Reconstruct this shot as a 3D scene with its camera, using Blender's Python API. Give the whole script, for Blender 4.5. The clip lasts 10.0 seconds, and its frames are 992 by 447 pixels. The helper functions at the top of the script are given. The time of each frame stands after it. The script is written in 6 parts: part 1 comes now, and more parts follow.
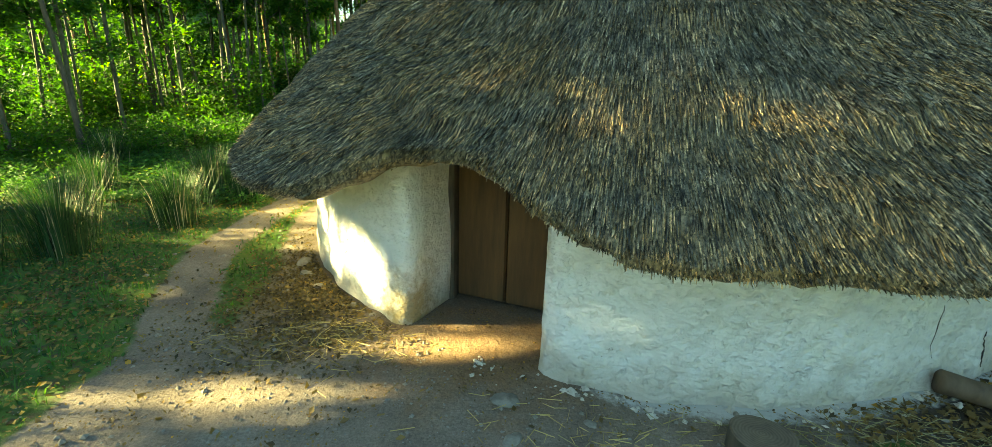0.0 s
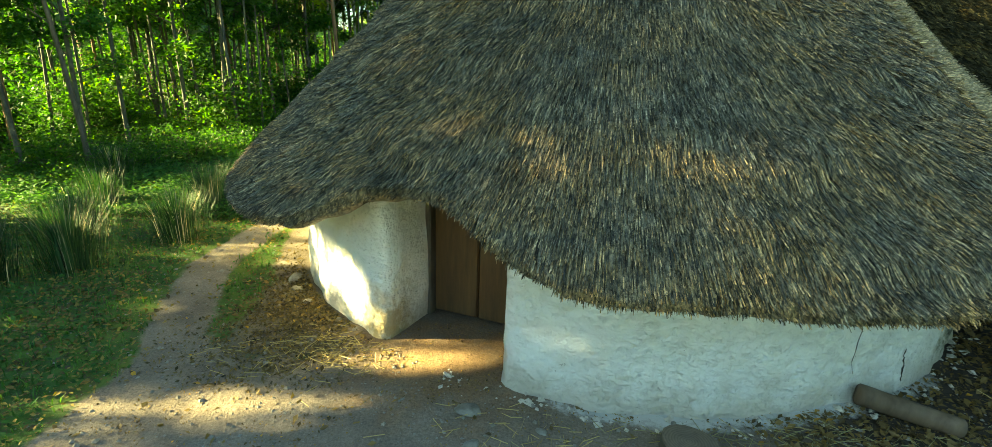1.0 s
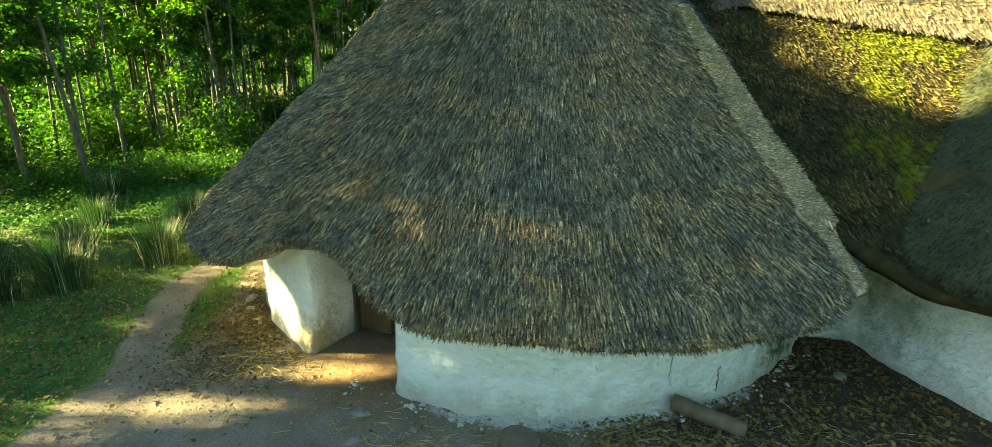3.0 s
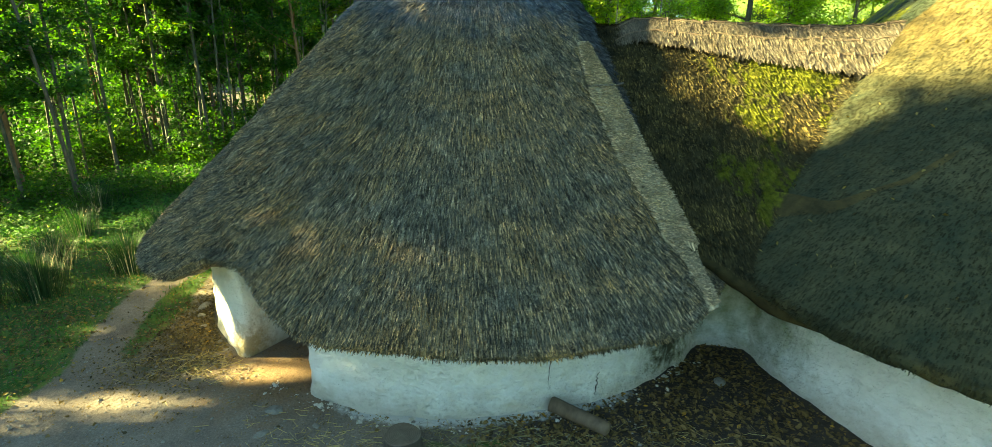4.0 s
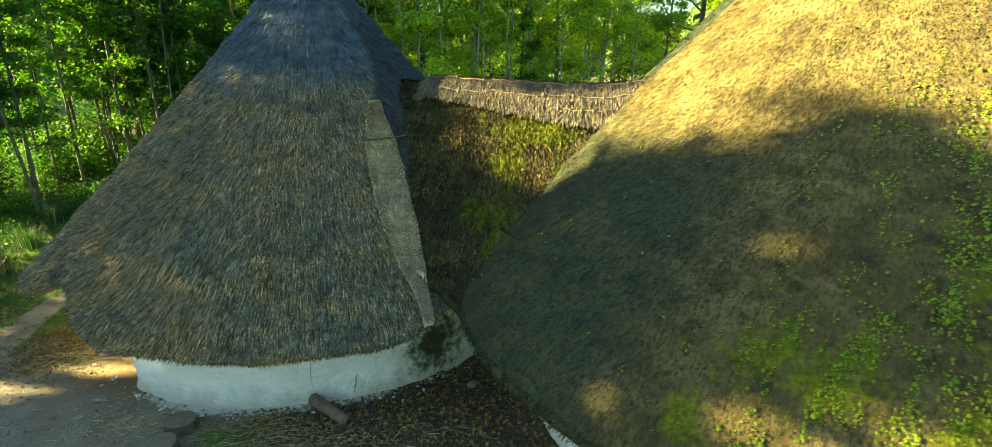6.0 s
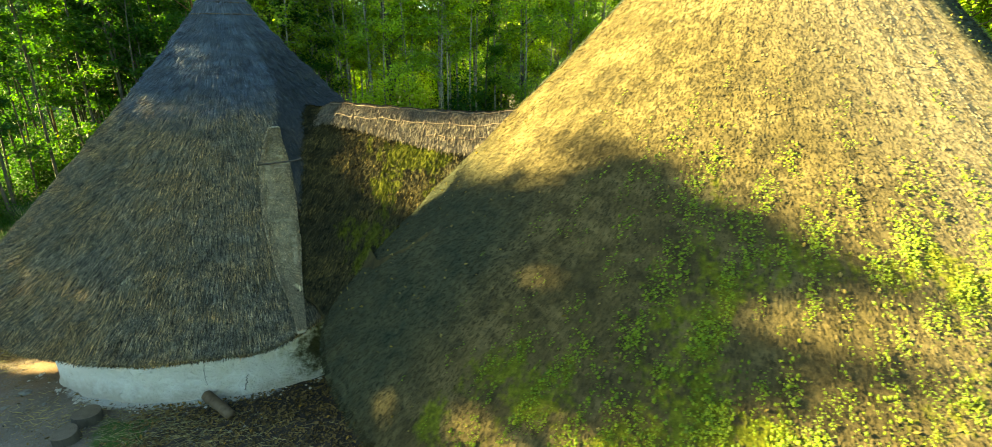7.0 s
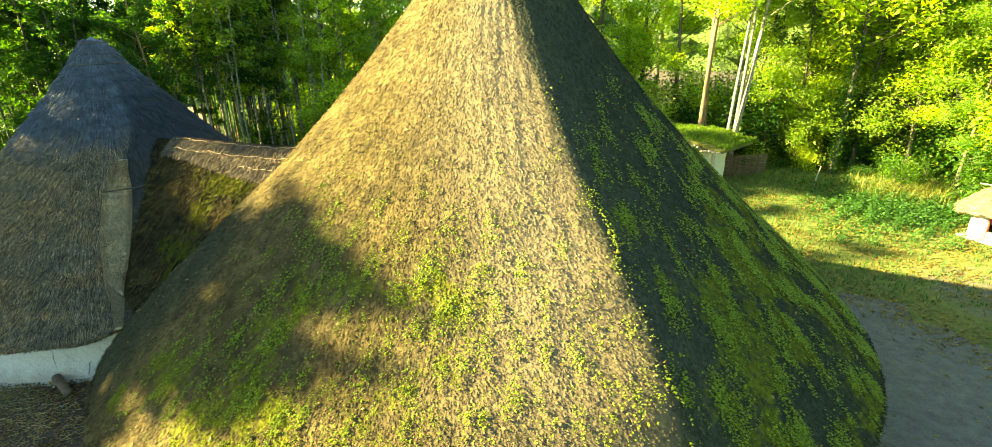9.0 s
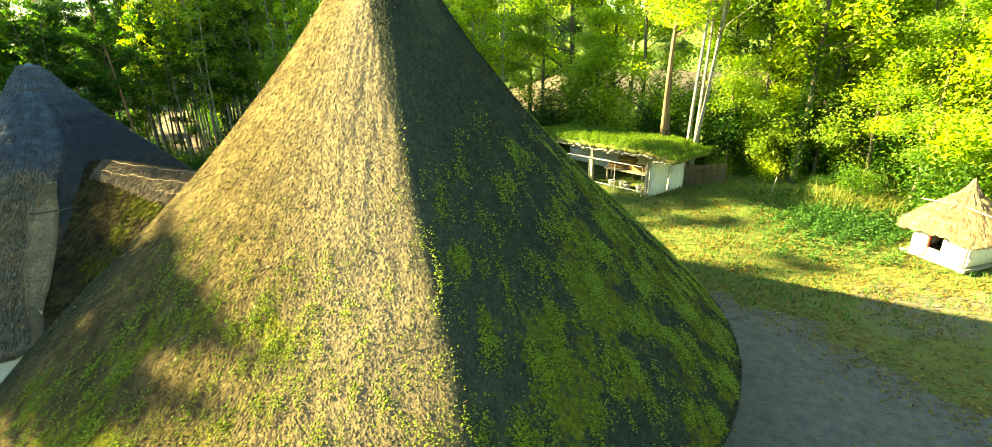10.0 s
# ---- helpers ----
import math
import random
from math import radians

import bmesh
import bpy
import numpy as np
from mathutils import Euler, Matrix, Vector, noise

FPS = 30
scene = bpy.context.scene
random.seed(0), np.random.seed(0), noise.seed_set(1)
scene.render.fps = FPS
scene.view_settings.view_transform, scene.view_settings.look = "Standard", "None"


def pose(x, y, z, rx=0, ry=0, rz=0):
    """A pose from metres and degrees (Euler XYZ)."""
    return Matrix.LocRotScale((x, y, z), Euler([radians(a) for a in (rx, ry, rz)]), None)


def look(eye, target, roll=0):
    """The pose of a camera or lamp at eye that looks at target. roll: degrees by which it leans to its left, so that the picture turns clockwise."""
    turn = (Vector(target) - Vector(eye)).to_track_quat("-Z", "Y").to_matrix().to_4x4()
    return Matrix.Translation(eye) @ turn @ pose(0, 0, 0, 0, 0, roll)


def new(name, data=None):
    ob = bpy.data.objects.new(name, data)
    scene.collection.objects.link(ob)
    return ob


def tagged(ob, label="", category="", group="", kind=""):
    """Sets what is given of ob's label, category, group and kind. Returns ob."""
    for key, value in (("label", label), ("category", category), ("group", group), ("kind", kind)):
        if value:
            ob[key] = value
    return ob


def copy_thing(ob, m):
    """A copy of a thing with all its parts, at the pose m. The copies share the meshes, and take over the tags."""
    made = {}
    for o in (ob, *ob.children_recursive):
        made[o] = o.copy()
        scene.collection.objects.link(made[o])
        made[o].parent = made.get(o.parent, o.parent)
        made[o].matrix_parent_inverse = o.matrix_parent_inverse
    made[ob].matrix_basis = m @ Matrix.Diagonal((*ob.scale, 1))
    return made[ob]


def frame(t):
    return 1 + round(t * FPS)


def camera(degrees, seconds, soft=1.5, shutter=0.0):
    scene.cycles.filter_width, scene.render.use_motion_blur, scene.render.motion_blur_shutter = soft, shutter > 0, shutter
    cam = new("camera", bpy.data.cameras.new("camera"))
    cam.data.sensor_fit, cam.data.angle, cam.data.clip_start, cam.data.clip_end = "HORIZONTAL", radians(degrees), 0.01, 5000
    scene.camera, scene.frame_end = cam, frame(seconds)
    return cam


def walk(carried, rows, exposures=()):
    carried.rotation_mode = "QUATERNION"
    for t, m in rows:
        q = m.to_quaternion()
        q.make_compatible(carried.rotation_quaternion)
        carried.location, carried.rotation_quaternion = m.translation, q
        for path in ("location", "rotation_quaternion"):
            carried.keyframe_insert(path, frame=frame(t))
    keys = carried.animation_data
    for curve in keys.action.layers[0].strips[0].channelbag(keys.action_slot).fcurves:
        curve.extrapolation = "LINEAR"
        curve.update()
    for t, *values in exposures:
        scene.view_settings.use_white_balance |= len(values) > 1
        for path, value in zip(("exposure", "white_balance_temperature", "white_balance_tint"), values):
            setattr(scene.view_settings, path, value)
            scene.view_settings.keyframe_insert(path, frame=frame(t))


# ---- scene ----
cam = camera(88, 10.0, soft=0.5, shutter=0.22)
# seconds, place, turn
PATH = [
    (0.0, 0.0, 0.0, 2.567, 72.172, -1.646, 0.529),
    (0.5, 0.146, -0.175, 2.755, 72.201, -1.685, 0.662),
    (1.0, 0.323, -0.399, 2.975, 72.212, -1.78, 0.789),
    (1.5, 0.509, -0.611, 3.17, 72.18, -1.844, 0.888),
    (2.0, 0.786, -0.891, 3.39, 72.277, -1.92, 1.006),
    (2.5, 1.129, -1.146, 3.622, 72.13, -1.829, 1.217),
    (4.0, 3.195, -1.999, 4.44, 71.909, -1.251, 3.138),
    (4.5, 4.049, -2.257, 4.662, 71.982, -1.023, 3.899),
    (5.0, 5.161, -2.553, 4.984, 71.803, -0.765, 4.774),
    (5.5, 6.257, -2.803, 5.229, 71.777, -0.538, 5.612),
    (7.0, 10.066, -3.465, 6.4, 70.338, -0.326, 7.65),
    (7.5, 11.495, -3.689, 6.74, 70.038, -0.02, 8.462),
    (8.0, 12.966, -3.872, 7.054, 69.728, 0.347, 9.347),
    (8.5, 14.409, -4.069, 7.311, 69.621, 0.59, 10.111),
    (9.0, 15.787, -4.177, 7.571, 69.51, 0.814, 10.838),
    (9.5, 17.106, -4.108, 7.855, 69.366, 1.049, 11.546),
    (10.0, 18.403, -3.725, 8.261, 69.052, 1.224, 12.234),
]
walk(cam, [(t, pose(x, y, z, a, b, c)) for t, x, y, z, a, b, c in PATH], [(0.0, 3.75, 7700, -19), (2.5, 3.74, 7500, -20), (4.5, 3.66, 7350, -18), (5.5, 3.66, 7500, -16), (7.0, 3.68, 7800, -14), (10.0, 3.76, 8200, -12)])

# ---- light ----
SUN_AZ, SUN_EL = 184.5, 21.0
world = bpy.data.worlds.new("sky")
scene.world = world
world.use_nodes = True
wn = world.node_tree.nodes
sky = wn.new("ShaderNodeTexSky")
sky.sky_type = "NISHITA"
sky.sun_disc = False
sky.ozone_density, sky.dust_density = 2.6, 0.6
sky.sun_elevation = radians(SUN_EL)
sky.sun_rotation = radians(90 - SUN_AZ)
world.node_tree.links.new(sky.outputs[0], wn["Background"].inputs[0])
wn["Background"].inputs[1].default_value = 0.042
sun_dir = Vector((math.cos(radians(SUN_AZ)) * math.cos(radians(SUN_EL)), math.sin(radians(SUN_AZ)) * math.cos(radians(SUN_EL)), math.sin(radians(SUN_EL))))
sun_data = bpy.data.lights.new("sun", "SUN")
sun_data.energy, sun_data.angle, sun_data.color = 5.0, radians(0.8), (1.0, 0.79, 0.44)
sun = new("sun", sun_data)
sun.matrix_world = look(sun_dir * 60, (0, 0, 0))


# ---- small helpers ----
def mat(name):
    m = bpy.data.materials.new(name)
    m.use_nodes = True
    return m, m.node_tree.nodes, m.node_tree.links, m.node_tree.nodes["Principled BSDF"]


def noise_node(n, l, scale, detail=4.0, rough=0.55, vec=None, stretch=None):
    """A noise texture in metres; stretch scales the axes."""
    t = n.new("ShaderNodeTexNoise")
    t.inputs["Scale"].default_value, t.inputs["Detail"].default_value, t.inputs["Roughness"].default_value = scale, detail, rough
    if vec is None:
        geo = n.new("ShaderNodeNewGeometry")
        vec = geo.outputs["Position"]
    if stretch:
        mp = n.new("ShaderNodeMapping")
        mp.inputs["Scale"].default_value = stretch
        l.new(vec, mp.inputs["Vector"])
        vec = mp.outputs["Vector"]
    l.new(vec, t.inputs["Vector"])
    return t.outputs["Fac"]


def ramp(n, l, fac, stops):
    r = n.new("ShaderNodeValToRGB")
    while len(r.color_ramp.elements) < len(stops):
        r.color_ramp.elements.new(0.5)
    for e, (p, c) in zip(r.color_ramp.elements, stops):
        e.position = p
        e.color = (*c, 1) if len(c) == 3 else c
    l.new(fac, r.inputs["Fac"])
    return r.outputs["Color"]


def mix(n, l, fac, a, b, mode="MIX"):
    m = n.new("ShaderNodeMix")
    m.data_type, m.blend_type = "RGBA", mode
    for sock, v in ((m.inputs[0], fac), (m.inputs[6], a), (m.inputs[7], b)):
        if isinstance(v, (int, float)):
            sock.default_value = v
        elif isinstance(v, tuple):
            sock.default_value = (*v, 1)
        else:
            l.new(v, sock)
    return m.outputs[2]


def maths(n, l, op, a, b=0.5, c=None):
    m = n.new("ShaderNodeMath")
    m.operation = op
    for sock, v in zip(m.inputs, (a, b, c)):
        if v is None:
            continue
        if isinstance(v, (int, float)):
            sock.default_value = v
        else:
            l.new(v, sock)
    return m.outputs[0]


def bump(n, l, bsdf, height, strength=0.4, distance=0.02):
    b = n.new("ShaderNodeBump")
    b.inputs["Strength"].default_value, b.inputs["Distance"].default_value = strength, distance
    l.new(height, b.inputs["Height"])
    l.new(b.outputs["Normal"], bsdf.inputs["Normal"])


def mesh_of(name, verts, faces, material, smooth=True):
    """A mesh from numpy arrays: faces all quads or all triangles."""
    me = bpy.data.meshes.new(name)
    verts, faces = np.asarray(verts, np.float32), np.asarray(faces, np.int32)
    k = faces.shape[1]
    me.vertices.add(len(verts))
    me.vertices.foreach_set("co", verts.ravel())
    me.loops.add(faces.size)
    me.loops.foreach_set("vertex_index", faces.ravel())
    me.polygons.add(len(faces))
    me.polygons.foreach_set("loop_start", np.arange(len(faces), dtype=np.int32) * k)
    me.polygons.foreach_set("loop_total", np.full(len(faces), k, np.int32))
    me.polygons.foreach_set("use_smooth", np.full(len(faces), smooth))
    me.update(calc_edges=True)
    me.validate()
    if material:
        me.materials.append(material)
    return me


def bm_mesh(name, bm, material, smooth=False):
    me = bpy.data.meshes.new(name)
    bmesh.ops.recalc_face_normals(bm, faces=bm.faces)
    bm.to_mesh(me)
    bm.free()
    me.polygons.foreach_set("use_smooth", [smooth] * len(me.polygons))
    if material:
        me.materials.append(material)
    return me


def part(name, data, parent, label=""):
    ob = new(name, data)
    ob.parent = parent
    return tagged(ob, label)


def empty(name, m=None, **tags):
    ob = new(name)
    ob.empty_display_size = 0.2
    if m is not None:
        ob.matrix_world = m
    return tagged(ob, **tags)


def smooth01(x):
    x = np.clip(x, 0, 1)
    return x * x * (3 - 2 * x)


def wobble(x, y, seed, scale):
    """Cheap smooth noise from a few sines, about -1 to 1."""
    r = np.random.default_rng(seed)
    out = np.zeros(np.broadcast(x, y).shape)
    for k in range(6):
        a, f, p = r.uniform(0, 6.28), r.uniform(0.6, 2.2) / scale, r.uniform(0, 6.28)
        out = out + np.sin((x * math.cos(a) + y * math.sin(a)) * f * 6.28 + p)
    return out / 3.2


def height(x, y):
    """The ground's height: nearly level, rising towards the back of the yard."""
    x, y = np.asarray(x, float), np.asarray(y, float)
    rise = 0.085 * np.log1p(np.exp(np.clip((y - 14.0) / 1.5, -30, 30))) * 1.5 / (1 + np.exp(np.clip(-(x - 10) / 3.0, -30, 30)))
    left = 0.03 * np.maximum(0, y - 8) * smooth01((2 - x) / 6)
    r = np.hypot(x - 10, y - 10)
    return np.minimum(rise, 3.0) + np.minimum(left, 1.0) + 0.03 * wobble(x, y, 3, 4.0) * smooth01((r - 5) / 3) - 0.02


# ---- materials ----
def thatch_material(name, dark, mid, gold, gold_amount, moss_amount, spread=1.0, slate=None):
    m, n, l, b = mat(name)
    geo = n.new("ShaderNodeNewGeometry")
    rnd = geo.outputs["Random Per Island"]
    patch = noise_node(n, l, 1.3, 7, 0.75, stretch=(0.7, 0.7, 1.7))
    base = mix(n, l, ramp(n, l, noise_node(n, l, 3.5, 5, 0.7), [(0.3, (0, 0, 0)), (0.7, (1, 1, 1))]), dark, mid)
    gmask = ramp(n, l, patch, [(0.52 - gold_amount, (0, 0, 0)), (0.74 - gold_amount, (1, 1, 1))])
    gm = mix(n, l, 1.0, gmask, ramp(n, l, rnd, [(0.25, (0.1, 0.1, 0.1)), (0.8, (1, 1, 1))]), "MULTIPLY")
    col = mix(n, l, gm, base, gold)
    col = mix(n, l, 1.0, col, ramp(n, l, rnd, [(0.0, (1 - 0.7 * spread,) * 3), (0.7, (1.0, 0.98, 0.95)), (1.0, (1 + 0.9 * spread, 1 + 0.75 * spread, 1 + 0.55 * spread))]), "MULTIPLY")
    if slate:
        fine = ramp(n, l, noise_node(n, l, 42, 3, 0.6, stretch=(1, 1, 0.22)), [(0.38, (0.34, 0.34, 0.34)), (0.60, (1.5, 1.5, 1.5))])
        col = mix(n, l, 1.0, col, fine, "MULTIPLY")
        # older smooth thatch above this height, sky sheen put into its blue colour
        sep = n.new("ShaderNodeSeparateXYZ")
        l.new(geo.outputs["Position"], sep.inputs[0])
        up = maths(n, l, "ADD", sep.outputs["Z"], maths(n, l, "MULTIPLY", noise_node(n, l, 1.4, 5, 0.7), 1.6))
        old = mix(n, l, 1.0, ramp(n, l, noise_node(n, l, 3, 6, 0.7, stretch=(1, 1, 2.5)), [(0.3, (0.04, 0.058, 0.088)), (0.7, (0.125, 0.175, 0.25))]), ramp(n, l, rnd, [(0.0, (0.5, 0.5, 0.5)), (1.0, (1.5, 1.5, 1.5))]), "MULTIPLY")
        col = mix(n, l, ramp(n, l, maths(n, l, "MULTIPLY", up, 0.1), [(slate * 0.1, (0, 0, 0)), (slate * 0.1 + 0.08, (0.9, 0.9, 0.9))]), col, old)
        # darker old thatch beyond the seam, its blue tint painted as skylight
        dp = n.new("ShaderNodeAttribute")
        dp.attribute_name = "damp_shade"
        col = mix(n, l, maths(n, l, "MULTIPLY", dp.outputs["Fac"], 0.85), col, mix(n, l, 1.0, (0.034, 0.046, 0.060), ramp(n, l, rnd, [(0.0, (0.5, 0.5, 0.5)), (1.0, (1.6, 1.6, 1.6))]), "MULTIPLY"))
    if moss_amount:
        dr = n.new("ShaderNodeAttribute")
        dr.attribute_name = "paler"
        col = mix(n, l, maths(n, l, "MULTIPLY", dr.outputs["Fac"], 0.75), col, mix(n, l, 1.0, (0.222, 0.186, 0.122), ramp(n, l, rnd, [(0.0, (0.78, 0.78, 0.78)), (1.0, (1.2, 1.17, 1.12))]), "MULTIPLY"))
        # shade painted into the large roof's thatch colour
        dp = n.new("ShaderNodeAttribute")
        dp.attribute_name = "damp_shade"
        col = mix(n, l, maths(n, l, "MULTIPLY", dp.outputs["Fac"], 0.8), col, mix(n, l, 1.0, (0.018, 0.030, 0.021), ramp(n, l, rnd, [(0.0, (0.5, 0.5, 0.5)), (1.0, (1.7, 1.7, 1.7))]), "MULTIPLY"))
        at = n.new("ShaderNodeAttribute")
        at.attribute_name = "moss"
        tufts = maths(n, l, "MULTIPLY_ADD", noise_node(n, l, 10, 3, 0.6, stretch=(1, 1, 0.4)), 0.8, maths(n, l, "MULTIPLY", noise_node(n, l, 1.6, 5, 0.7, stretch=(1, 1, 0.6)), 0.6))
        field = maths(n, l, "MULTIPLY", tufts, at.outputs["Fac"])
        mm = ramp(n, l, field, [(0.56, (0, 0, 0)), (0.70, (0.85, 0.85, 0.85))])
        green = ramp(n, l, noise_node(n, l, 14, 4, 0.7), [(0.3, (0.05, 0.062, 0.006)), (0.7, (0.20, 0.215, 0.014))])
        col = mix(n, l, mix(n, l, 1.0, mm, (moss_amount,) * 3, "MULTIPLY"), col, green)
    l.new(col, b.inputs["Base Color"])
    b.inputs["Roughness"].default_value = 0.62 if slate else 0.9
    b.inputs["Specular IOR Level"].default_value = 0.4 if slate else 0.06
    if moss_amount:
        bump(n, l, b, noise_node(n, l, 20, 4, 0.65, stretch=(1, 1, 0.6)), 0.4, 0.03)
    else:
        bump(n, l, b, noise_node(n, l, 40, 3, 0.6, stretch=(1, 1, 0.25)), 0.5, 0.02)
    return m


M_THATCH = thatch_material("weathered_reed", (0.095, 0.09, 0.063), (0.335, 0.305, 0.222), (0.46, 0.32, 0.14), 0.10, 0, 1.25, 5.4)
M_MOSSY = thatch_material("mossy_reed", (0.036, 0.031, 0.017), (0.113, 0.088, 0.036), (0.18, 0.142, 0.064), 0.03, 0.9, 0.34)
M_DARKREED = thatch_material("damp_reed", (0.026, 0.027, 0.018), (0.090, 0.078, 0.036), (0.19, 0.145, 0.05), 0.05, 0.75)
M_RIDGE = thatch_material("ridge_straw", (0.10, 0.085, 0.065), (0.21, 0.18, 0.135), (0.27, 0.215, 0.135), 0.03, 0, 0.6)
M_STRIP = thatch_material("pale_straw", (0.42, 0.36, 0.25), (0.72, 0.61, 0.41), (0.74, 0.61, 0.38), 0.04, 0, 0.85)


PORCH_FOOT = (-0.78, 4.58, 0.12)
ALGAE = (6.6, 5.2, 1.0)
STAIN = (5.5, 4.85, 0.6)


def limewash_material():
    m, n, l, b = mat("limewash")
    geo = n.new("ShaderNodeNewGeometry")
    sep = n.new("ShaderNodeSeparateXYZ")
    l.new(geo.outputs["Position"], sep.inputs[0])
    base = ramp(n, l, noise_node(n, l, 2.2, 6, 0.65), [(0.3, (0.84, 0.825, 0.77)), (0.65, (0.93, 0.92, 0.885))])
    dirt = maths(n, l, "SUBTRACT", maths(n, l, "MULTIPLY", noise_node(n, l, 3.0, 6, 0.7), 0.75), sep.outputs["Z"])
    base = mix(n, l, ramp(n, l, dirt, [(0.0, (0, 0, 0)), (0.34, (0.5, 0.5, 0.5))]), base, (0.34, 0.24, 0.10))
    foot = n.new("ShaderNodeVectorMath")
    foot.operation = "DISTANCE"
    l.new(geo.outputs["Position"], foot.inputs[0])
    foot.inputs[1].default_value = PORCH_FOOT
    soil = maths(n, l, "MULTIPLY_ADD", noise_node(n, l, 6, 5, 0.7), 0.8, maths(n, l, "MULTIPLY", foot.outputs["Value"], -0.75))
    base = mix(n, l, ramp(n, l, soil, [(0.0, (0, 0, 0)), (0.3, (0.8, 0.8, 0.8))]), base, (0.30, 0.22, 0.07))
    spots = ramp(n, l, noise_node(n, l, 14, 5, 0.75), [(0.66, (0, 0, 0)), (0.72, (0.7, 0.7, 0.7))])
    base = mix(n, l, spots, base, (0.28, 0.24, 0.17))
    near = n.new("ShaderNodeVectorMath")
    near.operation = "DISTANCE"
    l.new(geo.outputs["Position"], near.inputs[0])
    near.inputs[1].default_value = STAIN
    wet = maths(n, l, "MULTIPLY_ADD", noise_node(n, l, 5, 5, 0.7), 0.9, maths(n, l, "MULTIPLY", near.outputs["Value"], -0.55))
    # green algae film on the passage wall, eave shade mixed into its tone
    damp_shade = n.new("ShaderNodeVectorMath")
    damp_shade.operation = "DISTANCE"
    l.new(geo.outputs["Position"], damp_shade.inputs[0])
    damp_shade.inputs[1].default_value = ALGAE
    film = maths(n, l, "MULTIPLY_ADD", noise_node(n, l, 3, 5, 0.7), 0.9, maths(n, l, "MULTIPLY", damp_shade.outputs["Value"], -0.38))
    base = mix(n, l, ramp(n, l, film, [(0.0, (0, 0, 0)), (0.35, (0.85, 0.85, 0.85))]), base, (0.27, 0.30, 0.15))
    base = mix(n, l, ramp(n, l, wet, [(0.0, (0, 0, 0)), (0.45, (1, 1, 1))]), base, (0.20, 0.21, 0.04))
    base = mix(n, l, ramp(n, l, wet, [(0.10, (0, 0, 0)), (0.3, (0.92, 0.92, 0.92))]), base, (0.042, 0.042, 0.014))
    l.new(base, b.inputs["Base Color"])
    b.inputs["Roughness"].default_value = 0.85
    hgt = maths(n, l, "ADD", noise_node(n, l, 5, 4, 0.5), maths(n, l, "MULTIPLY", noise_node(n, l, 13, 3, 0.5, stretch=(1, 1, 1.8)), 0.35))
    dents = ramp(n, l, noise_node(n, l, 17, 4, 0.62), [(0.34, (0, 0, 0)), (0.46, (1, 1, 1))])
    hgt = maths(n, l, "ADD", hgt, maths(n, l, "MULTIPLY", dents, 0.13))
    bump(n, l, b, hgt, 1.0, 0.085)
    return m


M_LIME = limewash_material()


def wood_material(name, a, c, scale=9.0, stretch=(1, 1, 0.12), rough=0.75):
    m, n, l, b = mat(name)
    tc = n.new("ShaderNodeTexCoord")
    g = noise_node(n, l, scale, 6, 0.65, vec=tc.outputs["Object"], stretch=stretch)
    big = noise_node(n, l, 1.3, 3)
    col = mix(n, l, ramp(n, l, g, [(0.3, (0, 0, 0)), (0.7, (1, 1, 1))]), a, c)
    col = mix(n, l, 0.5, col, ramp(n, l, big, [(0.3, (0.55, 0.55, 0.55)), (0.7, (1.2, 1.2, 1.2))]), "MULTIPLY")
    l.new(col, b.inputs["Base Color"])
    b.inputs["Roughness"].default_value = rough
    bump(n, l, b, g, 0.5, 0.01)
    return m


M_DOOR = wood_material("old_brown_boards", (0.055, 0.031, 0.011), (0.15, 0.083, 0.028))
M_OAK = wood_material("silver_grey_oak", (0.20, 0.18, 0.15), (0.38, 0.35, 0.30))
M_LOG = wood_material("weathered_log", (0.11, 0.075, 0.045), (0.23, 0.16, 0.10))
M_BARK = wood_material("dark_bark", (0.045, 0.038, 0.03), (0.13, 0.11, 0.085), 12, (1, 1, 0.3))
M_BARKRED = wood_material("red_brown_bark", (0.12, 0.06, 0.03), (0.30, 0.16, 0.08), 10, (1, 1, 0.3))


def birch_material():
    m, n, l, b = mat("pale_bark")
    g = noise_node(n, l, 5, 6, 0.7, stretch=(1, 1, 2.5))
    l.new(ramp(n, l, g, [(0.38, (0.06, 0.055, 0.045)), (0.5, (0.28, 0.25, 0.20)), (0.75, (0.42, 0.38, 0.30))]), b.inputs["Base Color"])
    b.inputs["Roughness"].default_value = 0.8
    bump(n, l, b, g, 0.4, 0.01)
    return m


M_BIRCH = birch_material()
M_GREYBARK = wood_material("grey_green_bark", (0.022, 0.024, 0.016), (0.13, 0.12, 0.085), 7, (1, 1, 0.6))


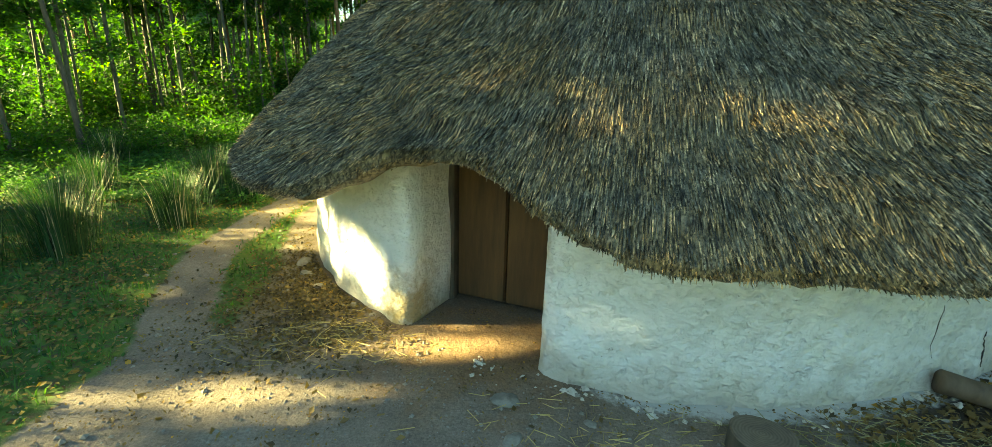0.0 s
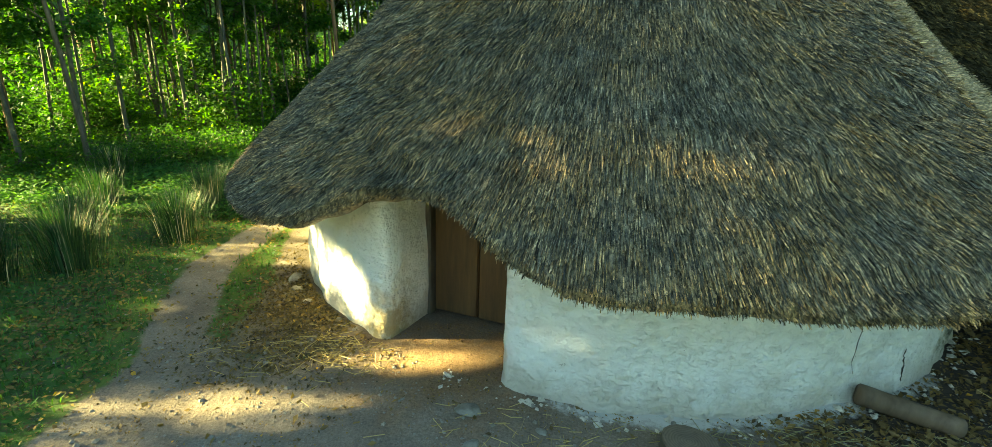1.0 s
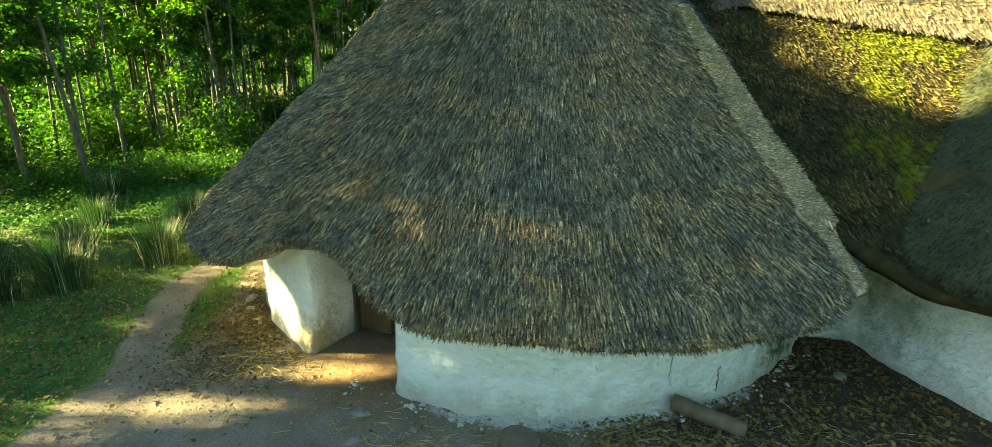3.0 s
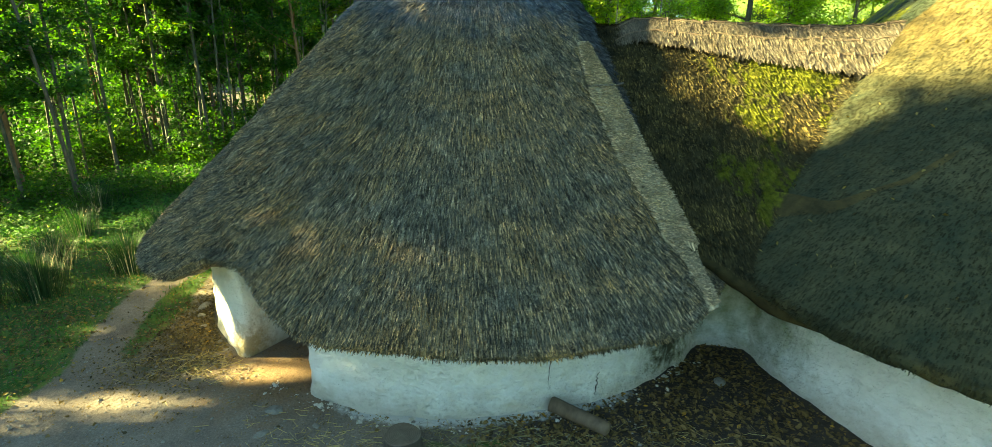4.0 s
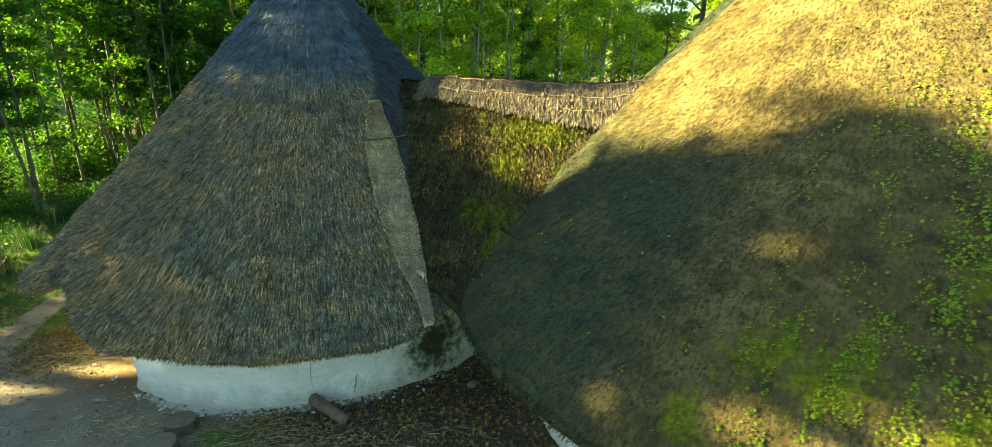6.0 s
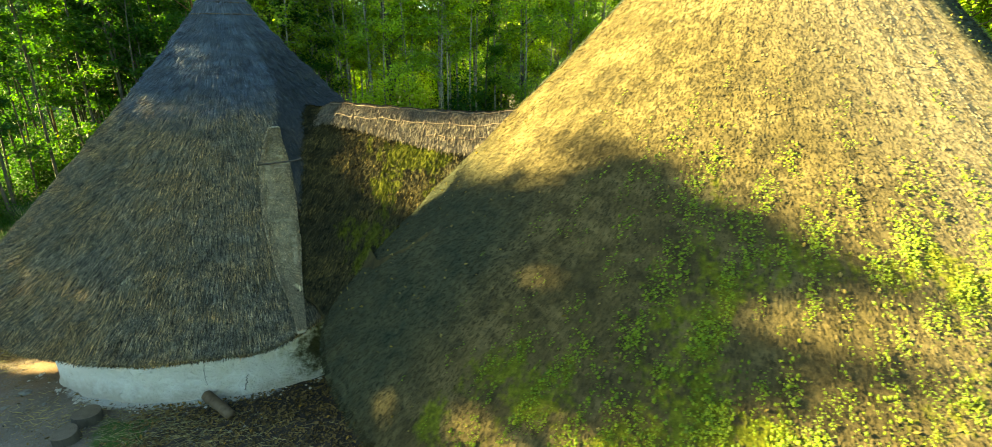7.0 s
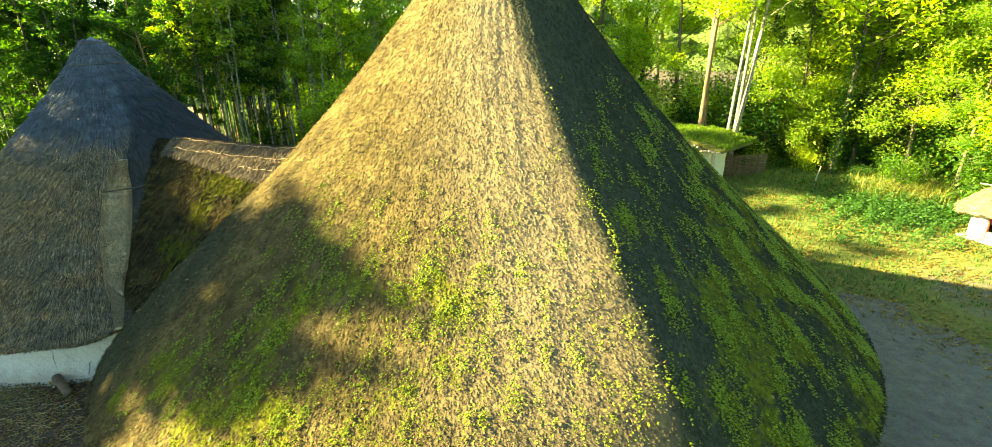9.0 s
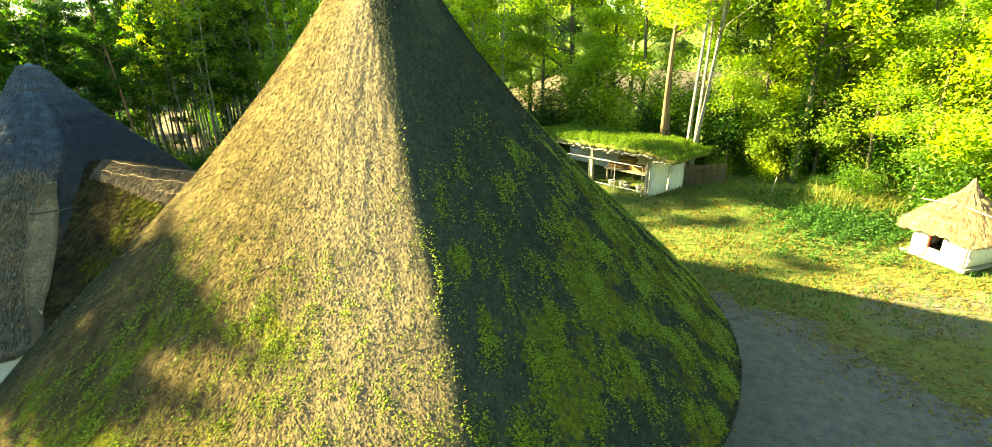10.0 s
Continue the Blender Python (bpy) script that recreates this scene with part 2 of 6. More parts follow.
def leaf_material(name, dark, light, yellow, through_light=0.45):
    m, n, l, b = mat(name)
    geo = n.new("ShaderNodeNewGeometry")
    obi = n.new("ShaderNodeObjectInfo")
    c = ramp(n, l, geo.outputs["Random Per Island"], [(0.0, dark), (0.6, light), (0.97, light), (1.0, yellow)])
    c = mix(n, l, 0.8, c, ramp(n, l, obi.outputs["Random"], [(0.0, (0.45, 0.6, 0.6)), (0.5, (0.9, 0.95, 0.85)), (1.0, (1.4, 1.3, 0.9))]), "MULTIPLY")
    l.new(c, b.inputs["Base Color"])
    b.inputs["Roughness"].default_value = 0.55
    b.inputs["Specular IOR Level"].default_value = 0.3
    tr = n.new("ShaderNodeBsdfTranslucent")
    l.new(mix(n, l, 1.0, c, (1.5, 1.6, 0.5), "MULTIPLY"), tr.inputs["Color"])
    ms = n.new("ShaderNodeMixShader")
    ms.inputs[0].default_value = through_light
    l.new(b.outputs[0], ms.inputs[1])
    l.new(tr.outputs[0], ms.inputs[2])
    l.new(ms.outputs[0], n["Material Output"].inputs[0])
    return m


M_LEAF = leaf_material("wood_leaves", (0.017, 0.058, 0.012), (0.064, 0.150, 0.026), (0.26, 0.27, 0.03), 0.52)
# paler copy of the wood leaves, sunlight put into its colour
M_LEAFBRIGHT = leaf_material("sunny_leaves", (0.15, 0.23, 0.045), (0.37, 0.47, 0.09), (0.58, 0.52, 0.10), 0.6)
M_GRASS = leaf_material("grass_blades", (0.028, 0.072, 0.020), (0.080, 0.180, 0.042), (0.2, 0.19, 0.05), 0.38)
M_HERB = leaf_material("herb_leaves", (0.035, 0.095, 0.025), (0.10, 0.215, 0.048), (0.26, 0.28, 0.05), 0.4)
M_TURF = leaf_material("turf_blades", (0.06, 0.11, 0.015), (0.17, 0.26, 0.03), (0.32, 0.28, 0.07), 0.4)
M_DRYBRUSH = leaf_material("dry_brush", (0.11, 0.12, 0.03), (0.24, 0.24, 0.07), (0.36, 0.24, 0.08), 0.35)
M_STRAWBITS = leaf_material("straw_bits", (0.20, 0.15, 0.06), (0.42, 0.34, 0.17), (0.52, 0.43, 0.2), 0.1)
M_RUSH = leaf_material("rush_blades", (0.012, 0.035, 0.018), (0.045, 0.10, 0.045), (0.22, 0.2, 0.08), 0.3)
M_MOSS = leaf_material("moss", (0.06, 0.09, 0.010), (0.20, 0.265, 0.018), (0.34, 0.37, 0.03), 0.25)
M_LITTERGOLD = leaf_material("golden_leaves", (0.12, 0.075, 0.02), (0.30, 0.20, 0.05), (0.5, 0.36, 0.06), 0.15)
M_LITTER = leaf_material("fallen_leaves", (0.06, 0.042, 0.02), (0.24, 0.15, 0.055), (0.62, 0.32, 0.04), 0.15)


def ground_material():
    m, n, l, b = mat("ground")
    at = n.new("ShaderNodeAttribute")
    at.attribute_name = "dirt"
    edge = maths(n, l, "ADD", at.outputs["Fac"], maths(n, l, "MULTIPLY_ADD", noise_node(n, l, 2.2, 6, 0.7), 0.9, -0.45))
    f = ramp(n, l, edge, [(0.40, (0, 0, 0)), (0.60, (1, 1, 1))])
    soil = ramp(n, l, noise_node(n, l, 1.1, 7, 0.7), [(0.28, (0.13, 0.10, 0.075)), (0.5, (0.23, 0.182, 0.137)), (0.75, (0.33, 0.275, 0.215))])
    grit = ramp(n, l, noise_node(n, l, 45, 4, 0.8), [(0.35, (0.6, 0.6, 0.6)), (0.7, (1.25, 1.25, 1.25))])
    # greyer gravel in the yard beyond the large house, shade put into its colour
    place = n.new("ShaderNodeSeparateXYZ")
    l.new(n.new("ShaderNodeNewGeometry").outputs["Position"], place.inputs[0])
    gravel = ramp(n, l, noise_node(n, l, 3.0, 7, 0.75), [(0.3, (0.085, 0.078, 0.066)), (0.7, (0.19, 0.172, 0.145))])
    soil = mix(n, l, ramp(n, l, maths(n, l, "MULTIPLY", place.outputs["X"], 0.03), [(0.46, (0, 0, 0)), (0.56, (1, 1, 1))]), soil, gravel)
    soil = mix(n, l, 1.0, soil, grit, "MULTIPLY")
    gp = n.new("ShaderNodeNewGeometry")
    sill = n.new("ShaderNodeVectorMath")
    sill.operation = "DISTANCE"
    l.new(gp.outputs["Position"], sill.inputs[0])
    sill.inputs[1].default_value = (-0.1, 4.2, 0.0)
    clay = maths(n, l, "MULTIPLY_ADD", noise_node(n, l, 2.5, 5, 0.7), 0.9, maths(n, l, "MULTIPLY", sill.outputs["Value"], -0.38))
    soil = mix(n, l, ramp(n, l, clay, [(-0.05, (0, 0, 0)), (0.3, (0.8, 0.8, 0.8))]), soil, mix(n, l, 1.0, (0.27, 0.155, 0.07), grit, "MULTIPLY"))
    md = n.new("ShaderNodeAttribute")
    md.attribute_name = "mould"
    mould = ramp(n, l, noise_node(n, l, 6, 6, 0.75), [(0.3, (0.018, 0.014, 0.010)), (0.7, (0.07, 0.05, 0.032))])
    soil = mix(n, l, md.outputs["Fac"], soil, mould)
    lm = n.new("ShaderNodeAttribute")
    lm.attribute_name = "lime"
    soil = mix(n, l, ramp(n, l, maths(n, l, "MULTIPLY", lm.outputs["Fac"], noise_node(n, l, 9, 5, 0.7)), [(0.22, (0, 0, 0)), (0.40, (1, 1, 1))]), soil, (0.58, 0.57, 0.54))
    turf = ramp(n, l, noise_node(n, l, 1.6, 7, 0.7), [(0.3, (0.03, 0.065, 0.010)), (0.5, (0.06, 0.12, 0.012)), (0.7, (0.13, 0.165, 0.018))])
    turf = mix(n, l, ramp(n, l, noise_node(n, l, 7, 5, 0.75), [(0.52, (0, 0, 0)), (0.66, (1, 1, 1))]), turf, (0.075, 0.055, 0.03))
    sep = n.new("ShaderNodeSeparateXYZ")
    geo = n.new("ShaderNodeNewGeometry")
    l.new(geo.outputs["Position"], sep.inputs[0])
    paler = maths(n, l, "MULTIPLY", ramp(n, l, maths(n, l, "MULTIPLY", sep.outputs["X"], 0.03), [(0.50, (0, 0, 0)), (0.62, (1, 1, 1))]), 0.42)
    turf = mix(n, l, paler, turf, ramp(n, l, noise_node(n, l, 2.4, 6, 0.7), [(0.35, (0.10, 0.11, 0.02)), (0.6, (0.24, 0.18, 0.05))]))
    l.new(mix(n, l, f, turf, soil), b.inputs["Base Color"])
    b.inputs["Roughness"].default_value = 0.9
    hgt = maths(n, l, "ADD", noise_node(n, l, 4, 6, 0.7), maths(n, l, "MULTIPLY", noise_node(n, l, 70, 4, 0.7), 0.12))
    bump(n, l, b, hgt, 0.8, 0.05)
    return m


M_GROUND = ground_material()


# ---- ground ----
def seg_dist(x, y, pts):
    """Distance to a broken line."""
    out = np.full(np.shape(x), 1e9)
    for (ax, ay), (bx, by) in zip(pts[:-1], pts[1:]):
        dx, dy = bx - ax, by - ay
        t = np.clip(((x - ax) * dx + (y - ay) * dy) / (dx * dx + dy * dy), 0, 1)
        out = np.minimum(out, np.hypot(x - ax - t * dx, y - ay - t * dy))
    return out


SMALL, BIG = (2.126, 8.389), (13.45, 6.74)
TRAIL = [(-2.6, 3.2), (-3.2, 4.6), (-3.6, 5.6), (-3.85, 6.6), (-3.75, 8.0), (-3.6, 9.4), (-3.0, 12.0)]


def wood_floor(x, y):
    """The bare leaf mould under the trees."""
    west = smooth01((-9.8 - x) / 2) * smooth01((y - 9) / 2)
    north = smooth01((y - np.where(x < 5, 20.5, np.where(x < 24, 27.5, 26.0))) / 2.5)
    return np.maximum(west, north)


def dirtiness(x, y):
    trail = smooth01((0.55 - seg_dist(x, y, TRAIL)) / 0.45)
    sway = 0.5 * wobble(x, y, 10, 3.0) * smooth01((1.5 - y) / 3)
    front = smooth01((x + 3.55 + 2 * sway) / 0.5) * smooth01((4.5 - y - 0.10 * np.maximum(x, 0)) / 0.6) * smooth01((2.8 - x + 0.35 * (3.0 - y) + sway) / 1.2) * smooth01((y + 7 + 3 * sway) / 4)
    front = np.maximum(front, smooth01((1.0 - seg_dist(x, y, [(-0.6, 3.6), (0.0, 5.0)])) / 0.5))
    limit = np.interp(y, [5, 7.4, 8.4, 9.6, 10.8, 11.6, 13.4, 14.2], [30, 27.4, 26.4, 25.5, 25.2, 23.4, 21.0, 19.5])
    yard = smooth01((y - 1.0) / 2) * smooth01((limit - x + 0.4 * wobble(x, y, 9, 2.5)) / 0.9) * smooth01((x - 17) / 2) * smooth01((14.4 - y) / 1)
    under = np.maximum(smooth01((5.6 - np.hypot(x - SMALL[0], y - SMALL[1])) / 0.5), smooth01((7.4 - np.hypot(x - BIG[0], y - BIG[1])) / 0.5))
    court = smooth01((x - 2.6) / 1.0) * smooth01((9.5 - x + 2 * sway) / 2) * smooth01((6.5 - y) / 1) * smooth01((y + 4 + 3 * sway) / 4) * 0.8
    porch = 0.8 * np.exp(-((x + 1.9) / 0.9) ** 4 - ((y - 5.4) / 1.6) ** 4)
    clearing = 0.52 * smooth01((x - 24) / 3) * smooth01((16 - y) / 3) * smooth01((y - 9) / 2)
    return np.clip(np.max([trail, front, yard, under, court, porch, clearing, 0.75 * wood_floor(x, y)], axis=0), 0, 1)


def axis_lines(lo, hi, step, far):
    a = list(np.arange(lo, hi + 1e-6, step))
    k, d = [], step
    while (k[-1] if k else 0) < far:
        d *= 1.5
        k.append((k[-1] if k else 0) + d)
    return np.array([lo - v for v in k[::-1]] + a + [hi + v for v in k])


gx, gy = axis_lines(-16, 38, 0.16, 900), axis_lines(-8, 34, 0.16, 900)
GX, GY = np.meshgrid(gx, gy)
GZ = height(GX, GY) + 0.012 * wobble(GX, GY, 5, 0.7) * (dirtiness(GX, GY) < 2)
nx, ny = len(gx), len(gy)
idx = np.arange(nx * ny).reshape(ny, nx)
quads = np.stack([idx[:-1, :-1], idx[:-1, 1:], idx[1:, 1:], idx[1:, :-1]], -1).reshape(-1, 4)
ground_mesh = mesh_of("ground", np.stack([GX, GY, GZ], -1).reshape(-1, 3), quads, M_GROUND)
ground_mesh.attributes.new("dirt", "FLOAT", "POINT").data.foreach_set("value", dirtiness(GX, GY).ravel().astype(np.float32))
rs = np.hypot(GX - SMALL[0], GY - SMALL[1])
azs = np.degrees(np.arctan2(GY - SMALL[1], GX - SMALL[0]))
lime = np.exp(-((rs - 4.9) / 0.22) ** 2) * smooth01((azs + 112) / 12) * smooth01((-52 - azs) / 8)
ground_mesh.attributes.new("lime", "FLOAT", "POINT").data.foreach_set("value", lime.ravel().astype(np.float32))
leafmould = np.clip(np.maximum(0.7 * wood_floor(GX, GY), np.maximum(0.95 * smooth01((GX - 2.4) / 1.2) * smooth01((9.5 - GX) / 1) * smooth01((6.4 - GY) / 1), 0.6 * np.exp(-((GX + 1.75) / 0.8) ** 2 - ((GY - 5.6) / 1.3) ** 2))), 0, 1)
ground_mesh.attributes.new("mould", "FLOAT", "POINT").data.foreach_set("value", leafmould.ravel().astype(np.float32))
tagged(new("ground", ground_mesh), "trodden earth path and yard with grass and moss", "ground", kind="structure")


# ---- roundhouses ----
def eave_small(az):
    """The eave's radius, drawn in over the doorway."""
    d = (np.degrees(az) + 117.5 + 180) % 360 - 180
    return 5.72 + 0.02 * np.sin(5 * az) - 0.50 * np.exp(-((d + 1.5) / 11.0) ** 2) + 0.05 * np.exp(-((d + 27) / 8.0) ** 2) - 0.24 * np.exp(-((d - 72) / 7.5) ** 2)


def eave_big(az):
    return 7.78 + 0.06 * np.sin(3 * az + 1) + 0.12 * np.exp(-(((np.degrees(az) + 152 + 180) % 360 - 180) / 12.0) ** 2)


def small_z(r):
    return 7.512 - 1.113 * r + 0.010 * r * r + 0.45 * np.exp(-r / 0.5) - 0.36 * np.exp(-(r / 0.17) ** 2)


def big_z(r):
    return 9.909 - 1.219 * r + 0.029 * r * r + 1.02 * np.exp(-r / 1.2) - 0.10 * np.maximum(0, r - 6.2) ** 2 - 0.12 * np.exp(-(r / 0.25) ** 2)


def big_centre(z):
    """The large roof leans a little towards its back."""
    return 13.446 + 0.019 * (z - 2), 6.742 + 0.083 * (z - 2)


def small_centre(z):
    return 2.126 + 0 * z, 8.389 + 0 * z


def ruts(az, r, seed, size):
    """Unevenness of a combed thatch."""
    soft = wobble(az * 4.0, r, seed, 1.6) + 0.5 * wobble(az * 9, r * 0.6, seed + 1, 0.7)
    if seed == 12:
        return size * 0.7 * soft + hip(az, r)
    course = (r + 0.16 * wobble(az * 5.0, r * 0.3, seed + 5, 1.5)) / 0.62 % 1.0
    step = 2.6 * (smooth01(course / 0.92) - 0.5) * np.clip(0.6 + 0.8 * wobble(az * 3.0, r, seed + 6, 1.1), 0, 1)
    ring = 2.2 * (smooth01((r / 0.30 % 1.0) / 0.9) - 0.5) * smooth01((2.5 - r) / 0.5)
    return size * (soft + step + ring)


def hip(az, r):
    """The large roof has a soft hip on its yard side."""
    crest = np.interp(r, [0, 2.5, 4.5, 6.0, 8.0], [-64.0, -62.3, -61.5, -59.6, -59.3]) + 0.5 * wobble(r, 0 * r, 47, 1.7)
    d = np.abs((az - np.radians(crest) + np.pi) % (2 * np.pi) - np.pi)
    return 0.105 * np.minimum(r, 5.6) * (np.exp(-np.sqrt(d * d + 0.00003) / 0.30) - 0.32) * np.exp(-((d / 0.9) ** 4)) * smooth01((7.9 - r) / 1.5)


def roof_shell(centre, zf, eave, seed, size, thick, na=240, nr=44):
    """Outer face, rounded lip and underside of a cone of thatch."""
    az = np.linspace(-np.pi, np.pi, na, endpoint=False)
    rings = []
    for k in range(nr):
        u = (k + 0.02) / (nr - 1)
        r = u * (eave(az) - 0.03)
        rings.append((r, zf(r) + ruts(az, r, seed, size) * min(1, u * 4)))
    re = eave(az)
    ze = zf(re) + ruts(az, re, seed, size)
    tooth = 0.025 * np.random.default_rng(seed).normal(size=na)
    for dr, dz in ((0.02, -0.05), (0.0, -0.12), (-0.08, -0.17), (-0.22, -0.16), (-0.6, 0.16), (-1.6, 1.1)):
        rad = re + dr + tooth * (dr > -0.2)
        under = zf(rad) - 0.30 * thick if dr < -0.3 else 9.0
        rings.append((rad, np.minimum(ze + dz * thick + tooth * (dr > -0.3), under)))
    v = np.concatenate([np.stack([centre(z)[0] + r * np.cos(az), centre(z)[1] + r * np.sin(az), z], -1) for r, z in rings])
    i = np.arange(len(rings) * na).reshape(-1, na)
    j = np.roll(i, -1, axis=1)
    return v, np.stack([i[1:], j[1:], j[:-1], i[:-1]], -1).reshape(-1, 4)


def strands(point, n, length, width, lift, seed, turn=0.8, short=False):
    """Reed ends lying down the slope: point(u, v, s) gives places s metres further down; each is a slim bent blade of two quads."""
    r = np.random.default_rng(seed)
    a, b, side = point(n, r)
    ln = length * r.uniform(0.6, 1.5, n)
    p0, p1, p2 = a(0 * ln), a(0.5 * ln), a(ln)
    up = b
    roll = r.normal(0, turn, n)[:, None]
    w = (side * np.cos(roll) + up * np.sin(roll)) * (width * r.uniform(0.5, 1.4, n))[:, None]
    e0, e1, e2 = lift * r.uniform(-0.3, 0.3, n), lift * r.uniform(0.2, 0.9, n), lift * r.uniform(0.2, 1.5, n)
    if short:
        v = np.stack([p0 - w + up * e0[:, None], p0 + w + up * e0[:, None], p2 + w * 0.8 + up * e2[:, None], p2 - w * 0.8 + up * e2[:, None]], 1)
        return v.reshape(-1, 3), np.arange(4 * n).reshape(-1, 4), p1
    drift = side * r.normal(0, 0.05, n)[:, None] * length * 2
    p1, p2 = p1 + drift * 0.5, p2 + drift
    v = np.stack([p0 - w + up * e0[:, None], p0 + w + up * e0[:, None], p1 - w + up * e1[:, None], p1 + w + up * e1[:, None],
                  p2 - w * 0.5 + up * e2[:, None], p2 + w * 0.5 + up * e2[:, None]], 1)
    k = np.arange(n)[:, None] * 6
    f = np.concatenate([k + np.array([[0, 1, 3, 2]]), k + np.array([[2, 3, 5, 4]])])
    return v.reshape(-1, 3), f, p1


def cone_points(centre, zf, eave, seed, size, az0, az1, r0, hang=0.06):
    """A point() for strands on a cone, denser towards the eave."""
    def make(n, r):
        az = r.uniform(az0, az1, n)
        re = eave(az)
        # uniform over the area, with extra at the lip
        rad = np.sqrt(r.uniform(r0 * r0, 1.0, n)) * re
        def at(s):
            q = np.minimum(rad + s * 0.70, re + hang)
            z = zf(q) + ruts(az, q, seed, size)
            return np.stack([centre(z)[0] + q * np.cos(az), centre(z)[1] + q * np.sin(az), z], -1)
        side = np.stack([-np.sin(az), np.cos(az), 0 * az], -1)
        up = np.stack([0.68 * np.cos(az), 0.68 * np.sin(az), 0 * az + 0.73], -1)
        return at, up, side
    return make


def moss_big(x, y):
    """How mossy the large roof is: bare at the top and along its crest, thick low down and beyond the crest."""
    az = np.degrees(np.arctan2(y - BIG[1], x - BIG[0]))
    r = np.hypot(x - BIG[0], y - BIG[1])
    side = np.interp(az, [-180, -141, -131, -112, -95, -78, -68, -60, -50, -35, 0, 40], [0.10, 0.15, 0.74, 1.0, 0.95, 0.72, 0.42, 0.55, 0.95, 1.1, 1.15, 1.15])
    low = smooth01((r - np.where(az < -60, 2.9, 2.2)) / 2.8)
    belt = 0.25 * np.exp(-((r - 5.1) / 0.16) ** 2) * smooth01((az + 108) / 8) * smooth01((-66 - az) / 8)
    return np.clip((low * side + belt) * (0.82 + 0.32 * wobble(x, y, 21, 2.0) + 0.16 * wobble(x, y, 22, 0.8)), 0, 1)


def pale_big(x, y):
    """The pale band that faces the open yard, weaker low down."""
    az = np.degrees(np.arctan2(y - BIG[1], x - BIG[0]))
    r = np.hypot(x - BIG[0], y - BIG[1])
    return np.exp(-((az + 69) / np.where(az < -69, 15.0 + 14.0 * smooth01((4.6 - r) / 2.5), 20.0)) ** 2) * (1 - 0.5 * smooth01((r - 4.5) / 3)) + 0.15 * smooth01((3.2 - r) / 2)


def shade_big(x, y):
    """Shade painted into the thatch colour past the crest and on the passage side."""
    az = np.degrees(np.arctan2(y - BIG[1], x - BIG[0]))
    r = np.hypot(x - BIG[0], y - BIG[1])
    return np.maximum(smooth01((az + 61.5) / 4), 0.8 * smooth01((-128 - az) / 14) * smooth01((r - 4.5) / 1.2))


def set_moss(me, xy, paler=None, damp_shade=None):
    if damp_shade is not None:
        me.attributes.new("damp_shade", "FLOAT", "POINT").data.foreach_set("value", np.asarray(damp_shade, np.float32))
    if paler is not None:
        me.attributes.new("paler", "FLOAT", "POINT").data.foreach_set("value", np.asarray(paler, np.float32))
    me.attributes.new("moss", "FLOAT", "POINT").data.foreach_set("value", np.asarray(xy, np.float32))


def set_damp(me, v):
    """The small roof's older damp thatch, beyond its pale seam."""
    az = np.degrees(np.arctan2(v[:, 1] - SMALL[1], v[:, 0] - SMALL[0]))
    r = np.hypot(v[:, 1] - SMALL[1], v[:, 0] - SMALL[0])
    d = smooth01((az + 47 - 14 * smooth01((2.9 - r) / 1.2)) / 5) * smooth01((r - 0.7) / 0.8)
    me.attributes.new("damp_shade", "FLOAT", "POINT").data.foreach_set("value", d.astype(np.float32))


def ring_wall(centre, r_out, r_in, top, az0, az1, seed, na=220, nz=16, round_end=True, splay=0.0):
    """A thick clay wall on a circle, open between az1 and az0, with soft uneven faces and rounded ends."""
    az = np.radians(np.linspace(az0, az1, na))
    zs = np.linspace(-0.1, top, nz)
    closed = not round_end
    bm = bmesh.new()
    def ring(r, outer):
        out = []
        for q, a in enumerate(az):
            if not outer:
                a = az[0] + (a - az[0]) * (az[-1] - az[0] - radians(splay)) / (az[-1] - az[0])
            col = []
            d = min(a - az[0], az[-1] - a) * r_out
            pull = 0.0 if closed else 0.09 * math.exp(-d / 0.06)
            for z in zs:
                w = 0.035 * noise.noise((a * r_out * 0.9, z * 1.2, seed)) + 0.042 * noise.noise((a * r_out * 3.0, z * 3.6, seed + 3.3)) + 0.018 * noise.noise((a * r_out * 8, z * 11, seed + 1.3))
                rr = r + (w - pull + 0.05 * math.exp(-max(z, 0) / 0.2) if outer else 0)
                col.append(bm.verts.new((centre[0] + rr * math.cos(a), centre[1] + rr * math.sin(a), z)))
            out.append(col)
        return out
    o, i = ring(r_out, True), ring(r_in, False)
    for g, flip in ((o, 0), (i, 1)):
        for a in range(na - 1):
            for z in range(nz - 1):
                q = [g[a][z], g[a + 1][z], g[a + 1][z + 1], g[a][z + 1]]
                bm.faces.new(q[::-1] if flip else q)
    for a in range(na - 1):
        bm.faces.new([o[a][-1], o[a + 1][-1], i[a + 1][-1], i[a][-1]])
    for a in (0, na - 1):
        cols = [o[a]]
        for k in range(1, 6):
            t = k / 6
            col = []
            for vo, vi in zip(o[a], i[a]):
                p = vo.co.lerp(vi.co, t)
                w = 0.03 * noise.noise((p.x * 2.2, p.y * 2.2, p.z * 2 + seed))
                tang = Vector((-math.sin(az[a]), math.cos(az[a]), 0))
                col.append(bm.verts.new(p + tang * w))
            cols.append(col)
        cols.append(i[a])
        for c0, c1 in zip(cols[:-1], cols[1:]):
            for z in range(nz - 1):
                bm.faces.new([c0[z], c1[z], c1[z + 1], c0[z + 1]])
    return bm_mesh("wall", bm, M_LIME, True)


